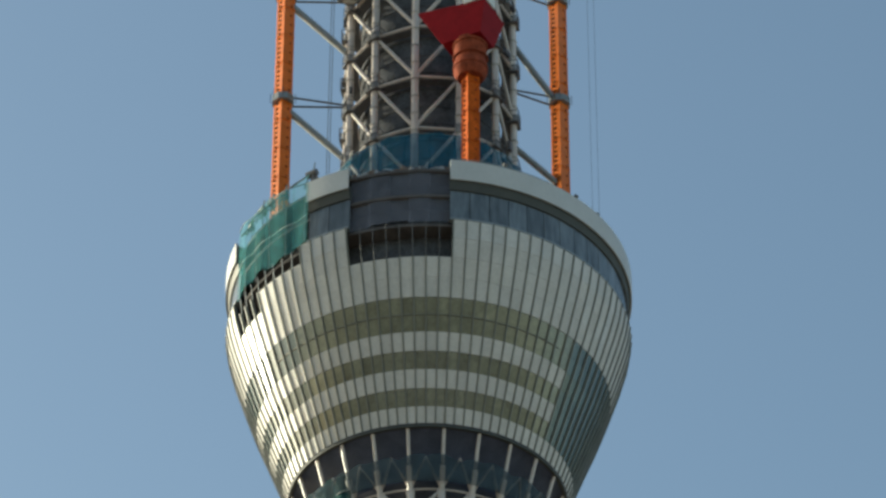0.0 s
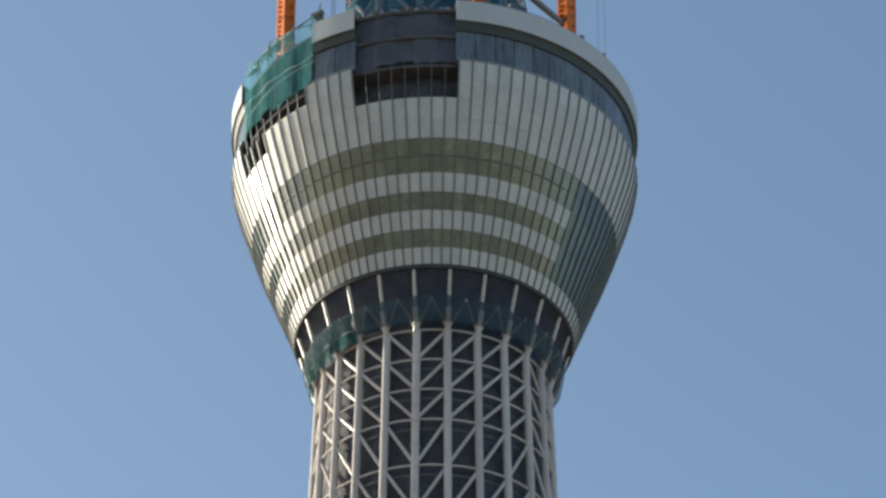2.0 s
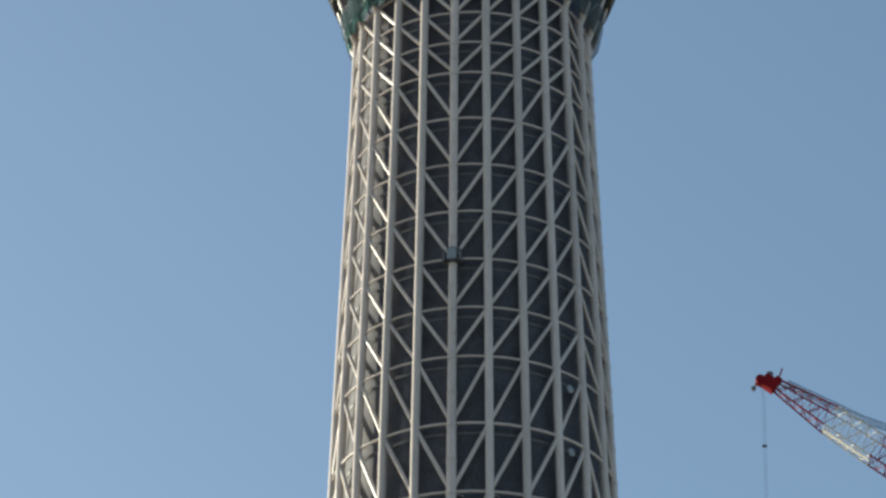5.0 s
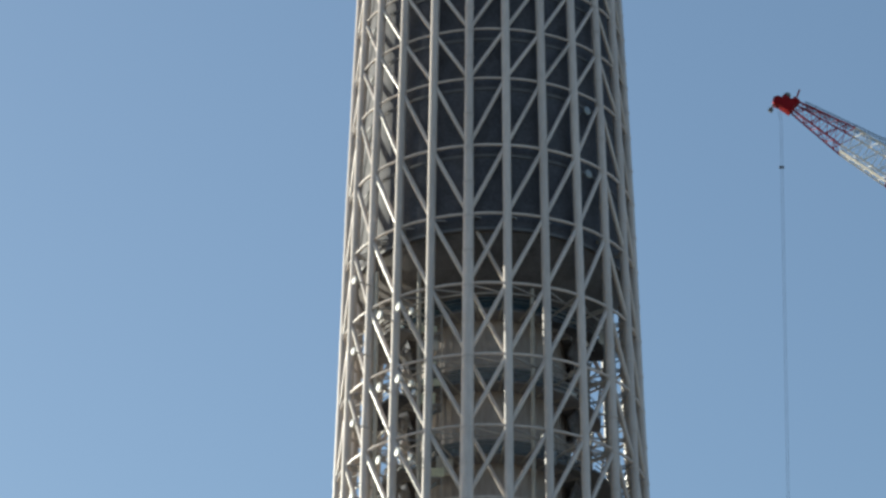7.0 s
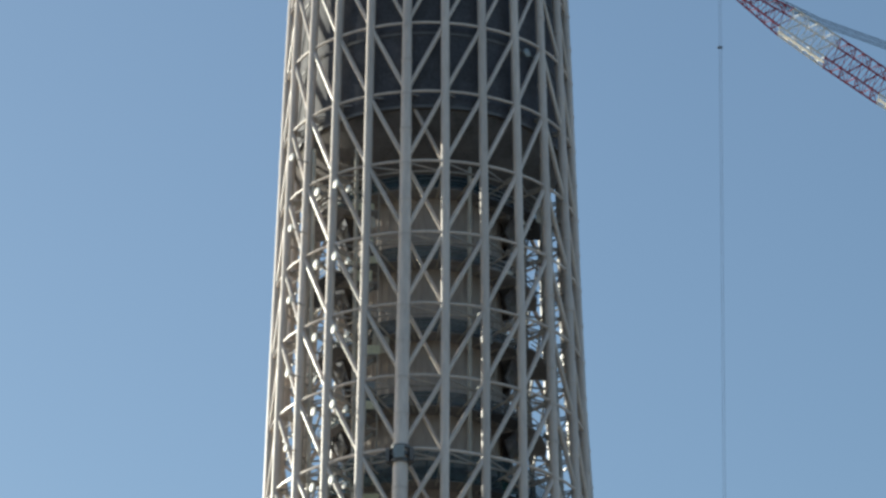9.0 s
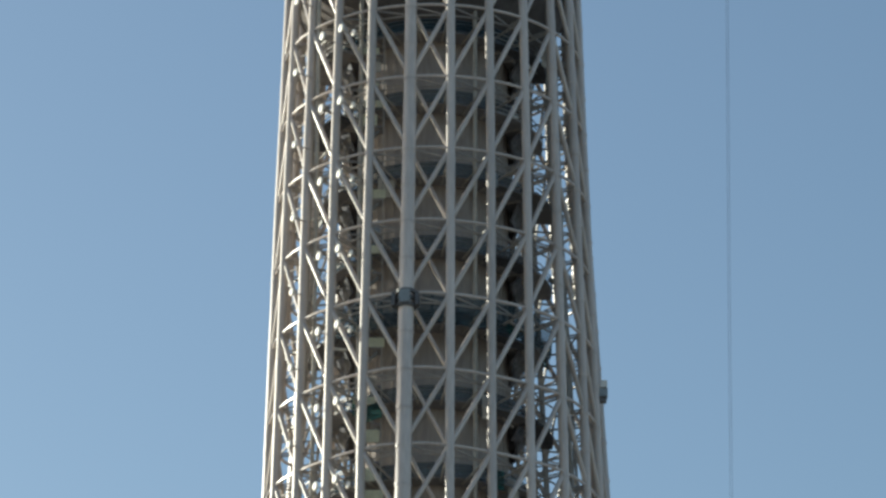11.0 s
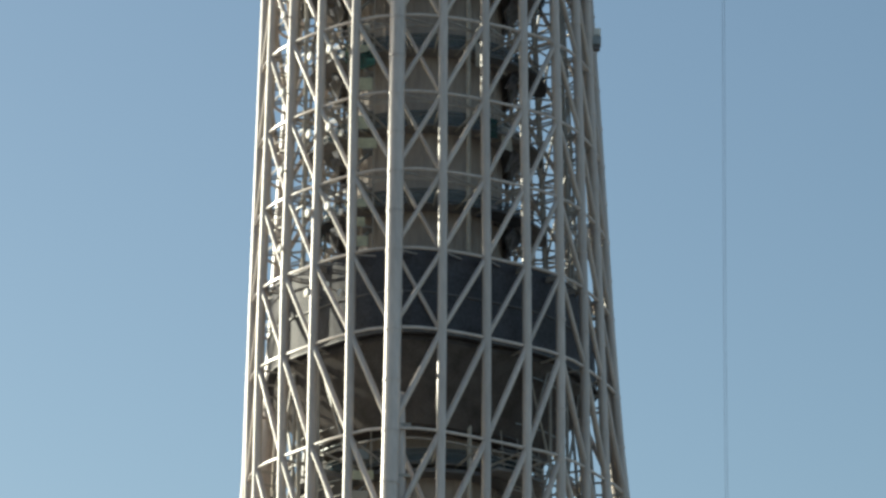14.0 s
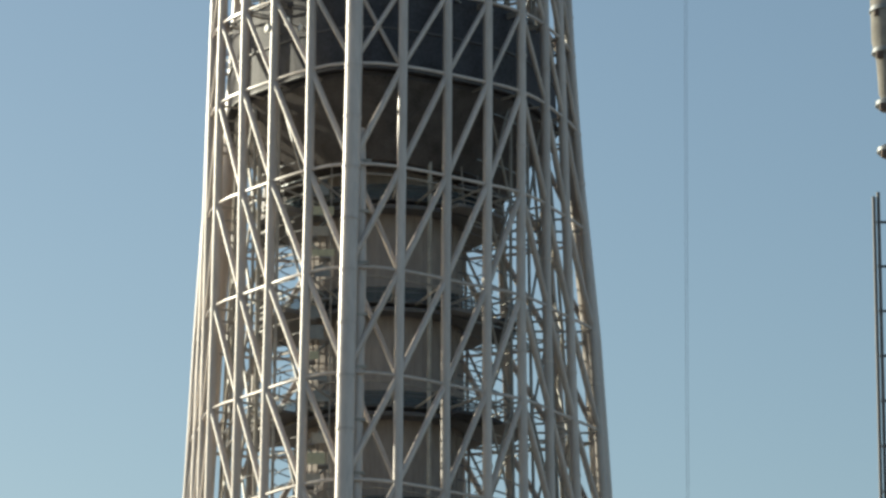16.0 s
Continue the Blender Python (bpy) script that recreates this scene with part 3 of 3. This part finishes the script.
net("notch_net", "dark navy dust net hung across the open floors of the deck", NAVYNET, -23.2, 5.9, 367.2, 357.2, 28.2, 28.2, 5, 0.1, 9, 5, DARK)
net("walkway_net", "dark green net round a work platform inside the shaft", DARKNET, -60, 84, 192.4, 188.4, 15.4, 14.8, 5, 0.3, 7, 12, DARK)

# ---- the upper shaft ----
upper = thing("upper_shaft", "white tubular steel shaft above the deck, with dark core", "lattice shaft", at=(0, 0, 366.7))
UP = [366.7, 377.5, 387.5, 397.5, 407.5, 417.5, 427.5]


def up_node(j, z, r=12.9):
    return round_at(-10 + 30 * j, r, z)


for j in range(12):
    col = Shape().tube([up_node(j, z) for z in UP], 0.56, n=12)
    part("column", col, STEEL, upper, smooth=True)
    for z in np.arange(370, 427, 3.33):
        part("flange", Shape().tube([up_node(j, z - 0.1), up_node(j, z + 0.1)], 0.68, n=12), STEEL_IN, upper, smooth=True)
    for i in range(len(UP) - 1):
        down = (j % 4) < 2
        a, b = up_node(j + 1 if down else j, UP[i + 1]), up_node(j if down else j + 1, UP[i])
        part("brace", Shape().tube([a, b], 0.3, n=8), STEEL, upper, smooth=True)
for z in UP[1:]:
    part("ring", Shape().tube([up_node(j, z) for j in range(12)], 0.24, n=6, closed=True), STEEL, upper, smooth=True)
    part("catwalk", Shape().turn([(11.0, z - 0.4), (12.5, z - 0.4), (12.5, z - 0.2), (11.0, z - 0.2)], -180, 180, n=48), DARK, upper)
part("core_drum", Shape().turn([(10.6, 366.7), (10.6, 428), (10.2, 428), (10.2, 366.7)], n=48), COREBLUE, upper, smooth=True)
for z in np.arange(370, 427, 3.33):
    part("drum_band", Shape().turn([(10.72, z), (10.72, z + 0.7), (10.5, z + 0.7), (10.5, z)], n=48), COREBLUE, upper)
for j in (-3, -2, -1, 1, 2, 3):
    for z in UP[1:]:
        c = up_node(j, z)
        a = -10 + 30 * j
        m = Matrix.Translation(c) @ pose(0, 0, 0, 0, 0, a)
        if abs(a) > 35:
            cage = part("node_cage", Shape().box(m @ Matrix.Translation((0, 0, -0.9)), 2.4, 1.9, 0.14), DARK, upper, "dark scaffold cage round a joint")
            for sx in (-1.15, 0.0, 1.15):
                for sy in (-0.9, 0.9):
                    part("cage_post", Shape().tube([m @ Vector((sx, sy, -0.9)), m @ Vector((sx, sy, 1.3))], 0.07, n=4), DARK, cage)
            for h in (0.2, 1.25):
                part("cage_rail", Shape().tube([m @ Vector(v) for v in ((-1.15, -0.9, h), (1.15, -0.9, h), (1.15, 0.9, h), (-1.15, 0.9, h))], 0.08, n=4, closed=True), DARK, cage)
        part("joint_sleeve", Shape().tube([c - Vector((0, 0, 0.8)), c + Vector((0, 0, 0.8))], 0.72, n=12), WALK, upper, smooth=True)
tray = part("work_platform", Shape().box(Matrix.Translation(round_at(-52, 14.2, 417.6)) @ pose(0, 0, 0, 18, 0, -52), 6.4, 3.2, 0.35), DARK, upper, "dark work platform with pale boards")
for i in range(4):
    part("board", Shape().box(Matrix.Translation(round_at(-52, 14.2, 417.6)) @ pose(0, 0, 0, 18, 0, -52) @ Matrix.Translation((-2.2 + 1.45 * i, 0.1, -0.22)), 1.1, 2.2, 0.1), WHITE, tray)
rng = random.Random(5)
for i in range(70):
    side = rng.choice((-1, 1))
    a = side * rng.uniform(62, 105)
    z = rng.choice(UP[1:]) + rng.uniform(-1.5, 4.0)
    part("scaffold_bay", Shape().box(Matrix.Translation(round_at(a, rng.uniform(12.7, 13.3), z)) @ pose(0, 0, 0, 0, 0, a), rng.uniform(0.8, 1.8), 0.5, rng.uniform(0.5, 1.8)), rng.choice((DARK, GREY, DARK, CLAD)), upper)

# ---- orange crane masts ----


def crane_mast(x, y, turn, z0, z1, label, coat=None):
    coat = coat or ORANGE
    mast = thing("crane_mast", label, "crane mast", at=(x, y, z0), group="crane masts on the deck")
    at = Matrix.Translation((x, y, 0)) @ pose(0, 0, 0, 0, 0, turn)
    w, z = 1.95, z0
    while z < z1 - 0.5:
        h = min(5.6, z1 - z)
        s = Shape()
        for sx in (-1, 1):
            for sy in (-1, 1):
                s.box(at @ Matrix.Translation((sx * (w / 2 - 0.16), sy * (w / 2 - 0.16), z + h / 2)), 0.34, 0.34, h - 0.05)
        section = part("mast_section", s, coat, mast)
        part("plating", Shape().box(at @ Matrix.Translation((0, 0, z + h / 2)), w - 0.12, w - 0.12, h - 0.02), coat, section)
        k = max(1, int(h / 0.93))
        for i in range(k):
            zz = z + h * (i + 0.5) / k
            part("ladder_slot", Shape().box(at @ Matrix.Translation((-w / 2 + 0.03, 0.1, zz)) @ pose(0, 0, 0, 28 if i % 2 else -28, 0, 0), 0.16, 0.46, 0.26), SLOT, section)
            if i % 2 == 0:
                part("bolt_plate", Shape().box(at @ Matrix.Translation((0.35, -w / 2 + 0.03, zz)), 0.3, 0.12, 0.3), WORN, section)
        flange = Shape().box(at @ Matrix.Translation((0, 0, z + 0.04)), w + 0.14, w + 0.14, 0.14)
        part("flange", flange, coat, section)
        z += h
    return mast, at


def collar(mast, at, z, to, lower):
    """A clamp on the mast and the tubes that tie it to the upper shaft."""
    x = at.translation
    s = Shape()
    s.tube([(x.x, x.y, z - 0.7), (x.x, x.y, z + 0.5)], 1.75, n=8)
    ob = part("collar", s, GREY, mast, "galvanised steel collar")
    rail = Shape()
    for i in range(8):
        a = 2 * math.pi * i / 8
        rail.tube([(x.x + 1.9 * math.cos(a), x.y + 1.9 * math.sin(a), z - 0.5), (x.x + 1.9 * math.cos(a), x.y + 1.9 * math.sin(a), z + 1.3)], 0.07, n=4)
    part("guard_rail", rail, DARK, ob)
    for dz, dy in ((0.1, -0.9), (-0.4, 0.9)):
        part("tie_rod", Shape().tube([(x.x, x.y + dy, z + dz), (to.x, to.y + 0.3 * dy, z + 0.2)], 0.17, n=6), DARK, mast)
    part("stay_tube", Shape().tube([(x.x, x.y, z - 1.2 if lower else z - 0.8), (to.x, to.y, to.z)], 0.55, n=8), GREY, mast, smooth=True)


mast, at = crane_mast(-22.25, -5.0, 37, 366.6, 428, "orange lattice crane mast tied to the shaft")
collar(mast, at, 399.0, Vector((-12.9, -3.5, 389.0)), True)
collar(mast, at, 420.2, Vector((-12.9, -3.5, 410.0)), True)
mast, at = crane_mast(20.1, 6.0, 44, 366.6, 433, "orange lattice crane mast tied to the shaft")
collar(mast, at, 408.2, Vector((12.7, 3.5, 418.0)), False)
collar(mast, at, 428.8, Vector((12.7, 3.5, 438.0)), False)
part("stay_tube", Shape().tube([(19.9, 6.0, 391.6), (12.8, 3.5, 397.2)], 0.55, n=8), GREY, mast, smooth=True)
mast, at = crane_mast(5.95, -20.6, 28, 366.6, 391.0, "orange crane mast, coat darkened for the shade of a red crane platform", SHADED_ORANGE)
part("base_plate", Shape().box(Matrix.Translation((5.95, -20.6, 366.9)), 4.6, 4.6, 0.5), ORANGE, mast)

crane = thing("tower_crane", "red and white tower crane head on an orange slewing drum", "crane", at=(5.95, -20.6, 390.5))
drum = Shape()
drum.tube([(5.95, -20.6, 390.3), (5.95, -20.6, 391.2), (5.95, -20.6, 392.9), (5.95, -20.6, 393.3), (5.95, -20.6, 394.8), (5.95, -20.6, 395.1), (5.95, -20.6, 397.2)], [1.95, 2.5, 2.5, 2.25, 2.25, 2.45, 2.3], n=20)
ob = part("slewing_drum", drum, WORN, crane, smooth=True)
for z in (392.0, 394.0, 396.3):
    part("drum_ring", Shape().tube([(5.95 + 2.48 * math.cos(i * math.pi / 10), -20.6 + 2.48 * math.sin(i * math.pi / 10), z) for i in range(20)], 0.2, n=5, closed=True), WORN, ob)
s = Shape()
m = Matrix.Translation((5.4, -20.2, 399.3)) @ pose(0, 0, 0, 0, 0, -28)
lo = [m @ Vector(v) for v in ((-3.0, -2.2, -2.4), (3.4, -2.2, -2.4), (3.4, 2.2, -2.4), (-3.0, 2.2, -2.4))]
hi = [m @ Vector(v) for v in ((-6.6, -3.2, 4.2), (4.7, -3.2, 2.6), (4.7, 3.2, 2.6), (-6.6, 3.2, 4.2))]
s.v = [tuple(v) for v in lo + hi]
s.f = [(0, 1, 2, 3), (4, 5, 6, 7), (0, 1, 5, 4), (1, 2, 6, 5), (2, 3, 7, 6), (3, 0, 4, 7)]
part("machine_platform", s, RED, crane, "red steel platform underside")
house = part("machine_house", Shape().box(m @ Matrix.Translation((3.0, -1.75, 4.3)), 3.6, 3.3, 2.8), WHITE, crane, "white machine house")
part("hatch", Shape().box(m @ Matrix.Translation((3.4, -3.42, 4.3)), 0.9, 0.1, 0.8), DARK, house)
part("a_frame", Shape().tube([m @ Vector((4.4, 1, 2.7)), m @ Vector((2.0, 1, 12)), m @ Vector((-2, 1, 3.5))], 0.28, n=6), RED, crane)

# ---- hoist ropes and gear on the deck roof ----
for x, y, lean in ((-15.6, -2.0, 0.3), (-15.2, -2.0, 0.3), (24.6, 2.0, 0.0), (25.6, 2.0, 0.0)):
    rope = new("hoist_rope", Shape().tube([(x + lean, y, 430), (x, y, 366.6)], 0.025 if x > 0 else 0.06, n=5).mesh("hoist_rope", CABLE))
    tagged(rope, "thin dark steel hoist rope hanging to the deck roof", "rope", group="ropes above the deck")


def winch(a, r, size):
    base = round_at(a, r, 366.7)
    w = thing("roof_winch", "small dark roof winch with a davit arm", "winch", at=base, group="winches on the deck edge")
    m = Matrix.Translation(base) @ pose(0, 0, 0, 0, 0, a)
    for sx, sy in ((-0.6, -0.5), (-0.6, 0.5), (0.6, -0.5), (0.6, 0.5)):
        part("leg", Shape().tube([m @ Vector((sx * size, sy * size, 0)), m @ Vector((sx * 0.3 * size, sy * 0.3 * size, 2.0 * size))], 0.1, n=6), DARK, w)
    part("drum", Shape().tube([m @ Vector((-0.6 * size, 0, 2.1 * size)), m @ Vector((0.6 * size, 0, 2.1 * size))], 0.38 * size, n=10), DARK, w, smooth=True)
    part("motor", Shape().box(m @ Matrix.Translation((0.2 * size, 0.3, 1.5 * size)), 0.6 * size, 0.5 * size, 0.5 * size), DARK, w)
    part("arm", Shape().tube([m @ Vector((0, 0, 2.2 * size)), m @ Vector((-2.6 * size, -0.6, 1.1 * size))], 0.14, n=6), DARK, w)
    part("arm", Shape().tube([m @ Vector((0, 0, 1.0 * size)), m @ Vector((-2.6 * size, -0.6, 1.1 * size))], 0.1, n=6), DARK, w)
    part("lamp_arm", Shape().tube([m @ Vector((0.2, 0, 2.4 * size)), m @ Vector((0.5, 0, 3.4 * size))], 0.1, n=6), GREY, w)


for a, size in ((-35.5, 1.4), (-46.0, 1.0), (-52.0, 1.05), (-56.5, 1.1), (-63, 0.8)):
    winch(a, 29.0, size)
s = Shape()
for i in range(46):
    a = 8 + 2.4 * i
    s.tube([round_at(a, 29.2, 366.7), round_at(a, 29.2, 368.2)], 0.05, n=4)
rail = thing("roof_railing", "thin grey railing along the deck roof edge", "railing", at=(0, 0, 366.7))
part("rail_posts", s, GREY, rail, kind="stuff")
for z in (367.7, 368.2):
    part("rail", Shape().tube([round_at(8 + 2.4 * i, 29.2, z) for i in range(46)], 0.05, n=4), GREY, rail)


pile = random.Random(21)
heap = thing("material_stack", "rusty and grey building materials stacked on the deck roof", "building materials", at=round_at(-9, 27.6, 366.9))
for i in range(60):
    a = pile.uniform(-24, 5)
    m = Matrix.Translation(round_at(a, pile.uniform(27.0, 28.0), 367.2)) @ pose(0, 0, 0, 0, pile.uniform(-20, 20), a + pile.uniform(-30, 30))
    part("crate", Shape().box(m, pile.uniform(0.3, 1.3), pile.uniform(0.2, 0.5), pile.uniform(0.4, 0.9)), pile.choice((RUSTY, GREY, DARK, WALK)), heap)


def floodlight(a, r, z, size=0.6):
    base = round_at(a, r, z)
    w = thing("floodlight", "small dark floodlight on a post", "floodlight", at=base, group="floodlights")
    part("post", Shape().tube([base, base + Vector((0, 0, 1.4))], 0.1, n=6), DARK, w)
    part("housing", Shape().box(Matrix.Translation(base + Vector((0, 0, 1.5))) @ pose(0, 0, 0, 25, 0, a), size, size * 0.6, size * 0.9), DARK, w)


for a in (22, 47.0, 57.5, 66.0):
    floodlight(a, 28.9, 367.3)

# ---- cradles and small gear on the shaft ----


def cradle(z, wide):
    base = node(0, z)
    c = thing("climbing_cradle", "dark maintenance cradle clamped round the corner leg", "cradle", at=base, group="cradles on the leg")
    m = Matrix.Translation(base) @ pose(0, 0, 0, 0, 0, LEG)
    r = leg_size(z)
    for dz in (-0.9, 0.0, 0.9):
        part("clamp", Shape().tube([base + Vector((0, 0, dz - 0.22)), base + Vector((0, 0, dz + 0.22))], r + 0.35, n=12), DARK, c, smooth=True)
    for sx in (-1, 1):
        part("basket", Shape().box(m @ Matrix.Translation((sx * (r + 0.5), -0.5, -0.2)), wide, 1.1, 1.7), DARK, c)
    part("front_plate", Shape().box(m @ Matrix.Translation((0, -r - 0.45, 0)), 1.3, 0.2, 1.6), GREY, c)


cradle(275.3, 0.35)
cradle(189.0, 0.4)


def gondola(j, z, out):
    base = node(j, z) * 1.0
    d = Vector((base.x, base.y, 0)).normalized()
    base = base + d * out
    g = thing("gondola", "grey window-cleaning style gondola hung on the outer columns", "gondola", at=base)
    m = Matrix.Translation(base)
    part("cage", Shape().box(m, 1.1, 1.4, 1.0), GREY, g)
    part("motor", Shape().box(m @ Matrix.Translation((0.1, -0.3, 1.1)), 0.8, 0.9, 0.9), WHITE, g)
    part("hook", Shape().tube([base, base - d * (out + 0.2)], 0.12, n=5), DARK, g)
    part("foot", Shape().box(m @ Matrix.Translation((0, 0, -0.85)), 0.8, 0.9, 0.6), DARK, g)


gondola(6.2, 184.4, 0.9)


def dish(j, z):
    base = node(j, z, scale=0.97)
    d = Vector((base.x, base.y, 0)).normalized()
    g = thing("dish_antenna", "small pale dish antenna between lattice columns", "antenna", at=base, group="dish antennas")
    pts = [base + d * q for q in (0.0, 0.2, 0.5, 0.55)]
    part("reflector", Shape().tube(pts, [0.15, 0.45, 0.6, 0.55], n=14), GREY, g, smooth=True)
    part("bracket", Shape().tube([base - d * 0.9, base + d * 0.1], 0.1, n=5), GREY, g)


for j, z in ((3.45, 248.4), (3.5, 257.9)):
    dish(j, z)

# ---- the lattice boom crane beside the tower ----
jib = thing("luffing_crane", "luffing crane with a red and white lattice boom", "crane", at=(71, 39, 0))
tip, way = Vector((43.2, 39, 287.7)), Vector((0.788, 0.0, -0.6157))
upw = Vector((0.6157, 0.0, 0.788))
side = Vector((0, 1, 0))
marks = [(0.6, 10.4, RED, 0.75, 1.8), (10.4, 18.5, WHITE, 1.8, 1.95), (18.5, 28.0, RED, 1.95, 1.95), (28.0, 37.8, WHITE, 1.95, 1.2)]
for d0, d1, mat, h0, h1 in marks:

    chords = Shape()
    k = int((d1 - d0) / 1.25)
    corner = []
    for i in range(k + 1):
        f = i / k
        h = h0 + (h1 - h0) * f
        c = tip + way * (d0 + (d1 - d0) * f)
        corner.append([c + upw * (h * (1.15 if u > 0 else 0.85) * u) + side * (h * 0.8 * v) for u, v in ((1, 1), (1, -1), (-1, -1), (-1, 1))])
    for q in range(4):
        chords.tube([row[q] for row in corner], 0.14, n=6)
    section = part("boom_section", chords, mat, jib, "red painted lattice" if mat is RED else "white painted lattice")
    for i in range(k):
        for q in range(4):
            a, b = (q, (q + 1) % 4) if i % 2 == 0 else ((q + 1) % 4, q)
            part("lacing", Shape().tube([corner[i][a], corner[i + 1][b]], 0.065, n=4), mat, section)
            part("strut", Shape().tube([corner[i][q], corner[i][(q + 1) % 4]], 0.055, n=4), mat, section)
    if mat is WHITE:
        walkw = Shape()
        for q in (2,):
            walkw.box(Matrix.Translation(tip + way * ((d0 + d1) / 2) - upw * 1.7) @ pose(0, 0, 0, 0, 38.0, 0), d1 - d0, 0.7, 0.1)
        part("walkway", walkw, WHITE, section, "pale boom walkway")
m = Matrix.Translation(tip + Vector((-0.4, 0, 0.1))) @ pose(0, 0, 0, 0, 38.0, 0)
head = part("boom_head", Shape().box(m @ Matrix.Translation((0.3, 0, -0.1)), 2.3, 1.4, 1.9), RED, jib)
part("head_plate", Shape().box(m @ Matrix.Translation((1.0, 0, 1.0)), 1.0, 1.2, 0.9), RED, head)
part("sheave", Shape().tube([m @ Vector((-1.0, -0.6, -0.5)), m @ Vector((-1.0, 0.6, -0.5))], 0.75, n=14), RED, head, smooth=True)
part("sheave", Shape().tube([m @ Vector((-0.4, -0.5, 1.0)), m @ Vector((-0.4, 0.5, 1.0))], 0.5, n=14), DARK, head, smooth=True)
part("head_mast", Shape().tube([m @ Vector((0.9, 0, 1.3)), m @ Vector((0.3, 0, 3.1))], 0.13, n=5), RED, head)
part("limit_arm", Shape().tube([m @ Vector((-1.2, 0, 0.4)), m @ Vector((-1.7, 0, 0.2)), m @ Vector((-1.0, 0, -2.1))], 0.16, n=5), DARK, head)
part("limit_weight", Shape().box(m @ Matrix.Translation((-1.0, 0, -2.2)), 0.6, 0.5, 0.5), DARK, head)
for dy in (-0.9, -0.3, 0.4, 1.0):
    part("pendant", Shape().tube([tip + upw * 1.4 + way * 2 + side * dy, tip + upw * 3.3 + way * 14 + side * dy, tip + upw * 9.5 + way * 36 + side * dy], 0.07, n=5), CABLE, jib)
foot = tip + way * 37.8
s = Shape()
MX = 73.4
for sx in (-1, 1):
    for sy in (-1, 1):
        s.tube([(MX + sx * 1.6, 39 + sy * 1.6, 0), (MX + sx * 1.6, 39 + sy * 1.6, foot.z - 2)], 0.2, n=6)
for z in np.arange(2, foot.z - 6, 4.2):
    for sy in (-1, 1):
        s.tube([(MX - 1.6, 39 + sy * 1.6, z), (MX + 1.6, 39 + sy * 1.6, z + 4.2)], 0.1, n=4)
        s.tube([(MX + sy * 1.6, 37.4, z), (MX + sy * 1.6, 40.6, z + 4.2)], 0.1, n=4)
part("crane_mast", s, WHITE, jib)
part("slewing_deck", Shape().box(Matrix.Translation((MX + 4.5, 39, foot.z - 1.4)), 8, 4, 1.4), RED, jib)
part("gantry", Shape().tube([(MX + 4, 39, foot.z), tip + upw * 9.5 + way * 36, (MX + 1, 39, foot.z)], 0.25, n=6), RED, jib)
for dx in (-0.16, 0.14):
    rope = part("hoist_line", Shape().tube([(tip.x - 1.3 + dx, 39, tip.z - 1.2), (42.1 + dx, 39, 285), (40.7 + dx, 39, 210), (39.95 + dx, 39, 160), (39.55 + dx, 39, 115), (39.4 + dx, 39, 62)], 0.022, n=5), CABLE, jib)
part("rope_spreader", Shape().box(Matrix.Translation((tip.x - 1.3, 39, tip.z - 10.4)), 0.7, 0.25, 0.3), DARK, jib)
part("hook_block", Shape().tube([(39.4, 39, 62.5), (39.4, 39, 61), (39.4, 39, 58.5)], [0.5, 0.9, 0.3], n=10), RED, jib, smooth=True)

# ---- the hoist tower beside the crane ----
hoist = thing("hoist_tower", "grey tapered hoist tower with clamp rings beside dark guide poles", "hoist tower", at=(67.0, 39, 0))
HX = 67.0
part("casing", Shape().tube([(HX, 39, z) for z in (155.0, 155.6, 160.3, 163.0, 168.0, 176.0, 180.0, 236.0, 238.0)], [1.2, 1.5, 1.74, 2.3, 2.35, 2.3, 1.1, 1.1, 0.8], n=16), SHEET, hoist, smooth=True)
part("stem", Shape().tube([(HX + 0.8, 39, 0), (HX + 0.8, 39, 155.2)], 0.8, n=12), GREY, hoist, smooth=True)
for z, rr in ((147.9, 2.0), (154.3, 2.05), (161.5, 2.35), (167.3, 2.55), (219.0, 1.6)):
    ring_ob = part("clamp_ring", Shape().tube([(HX, 39, z - 0.9), (HX, 39, z - 0.3), (HX, 39, z + 0.3), (HX, 39, z + 0.7)], [rr - 0.7, rr, rr - 0.1, rr - 0.8], n=16), GREY, hoist, smooth=True)
    part("clamp_bolt", Shape().box(Matrix.Translation((HX - rr + 0.9, 37.6, z - 0.8)), 0.8, 0.9, 0.9), RUSTY, ring_ob)
for dx in (-2.6, -2.0):
    part("guide_pole", Shape().tube([(HX + dx, 38.4, 0), (HX + dx, 38.4, 141.4 + (dx + 2.6))], 0.24, n=8), DARK, hoist, smooth=True)
for z in np.arange(60, 141, 6.0):
    part("pole_tie", Shape().box(Matrix.Translation((HX - 1.0, 38.6, z)), 2.6, 0.3, 0.3), DARK, hoist)
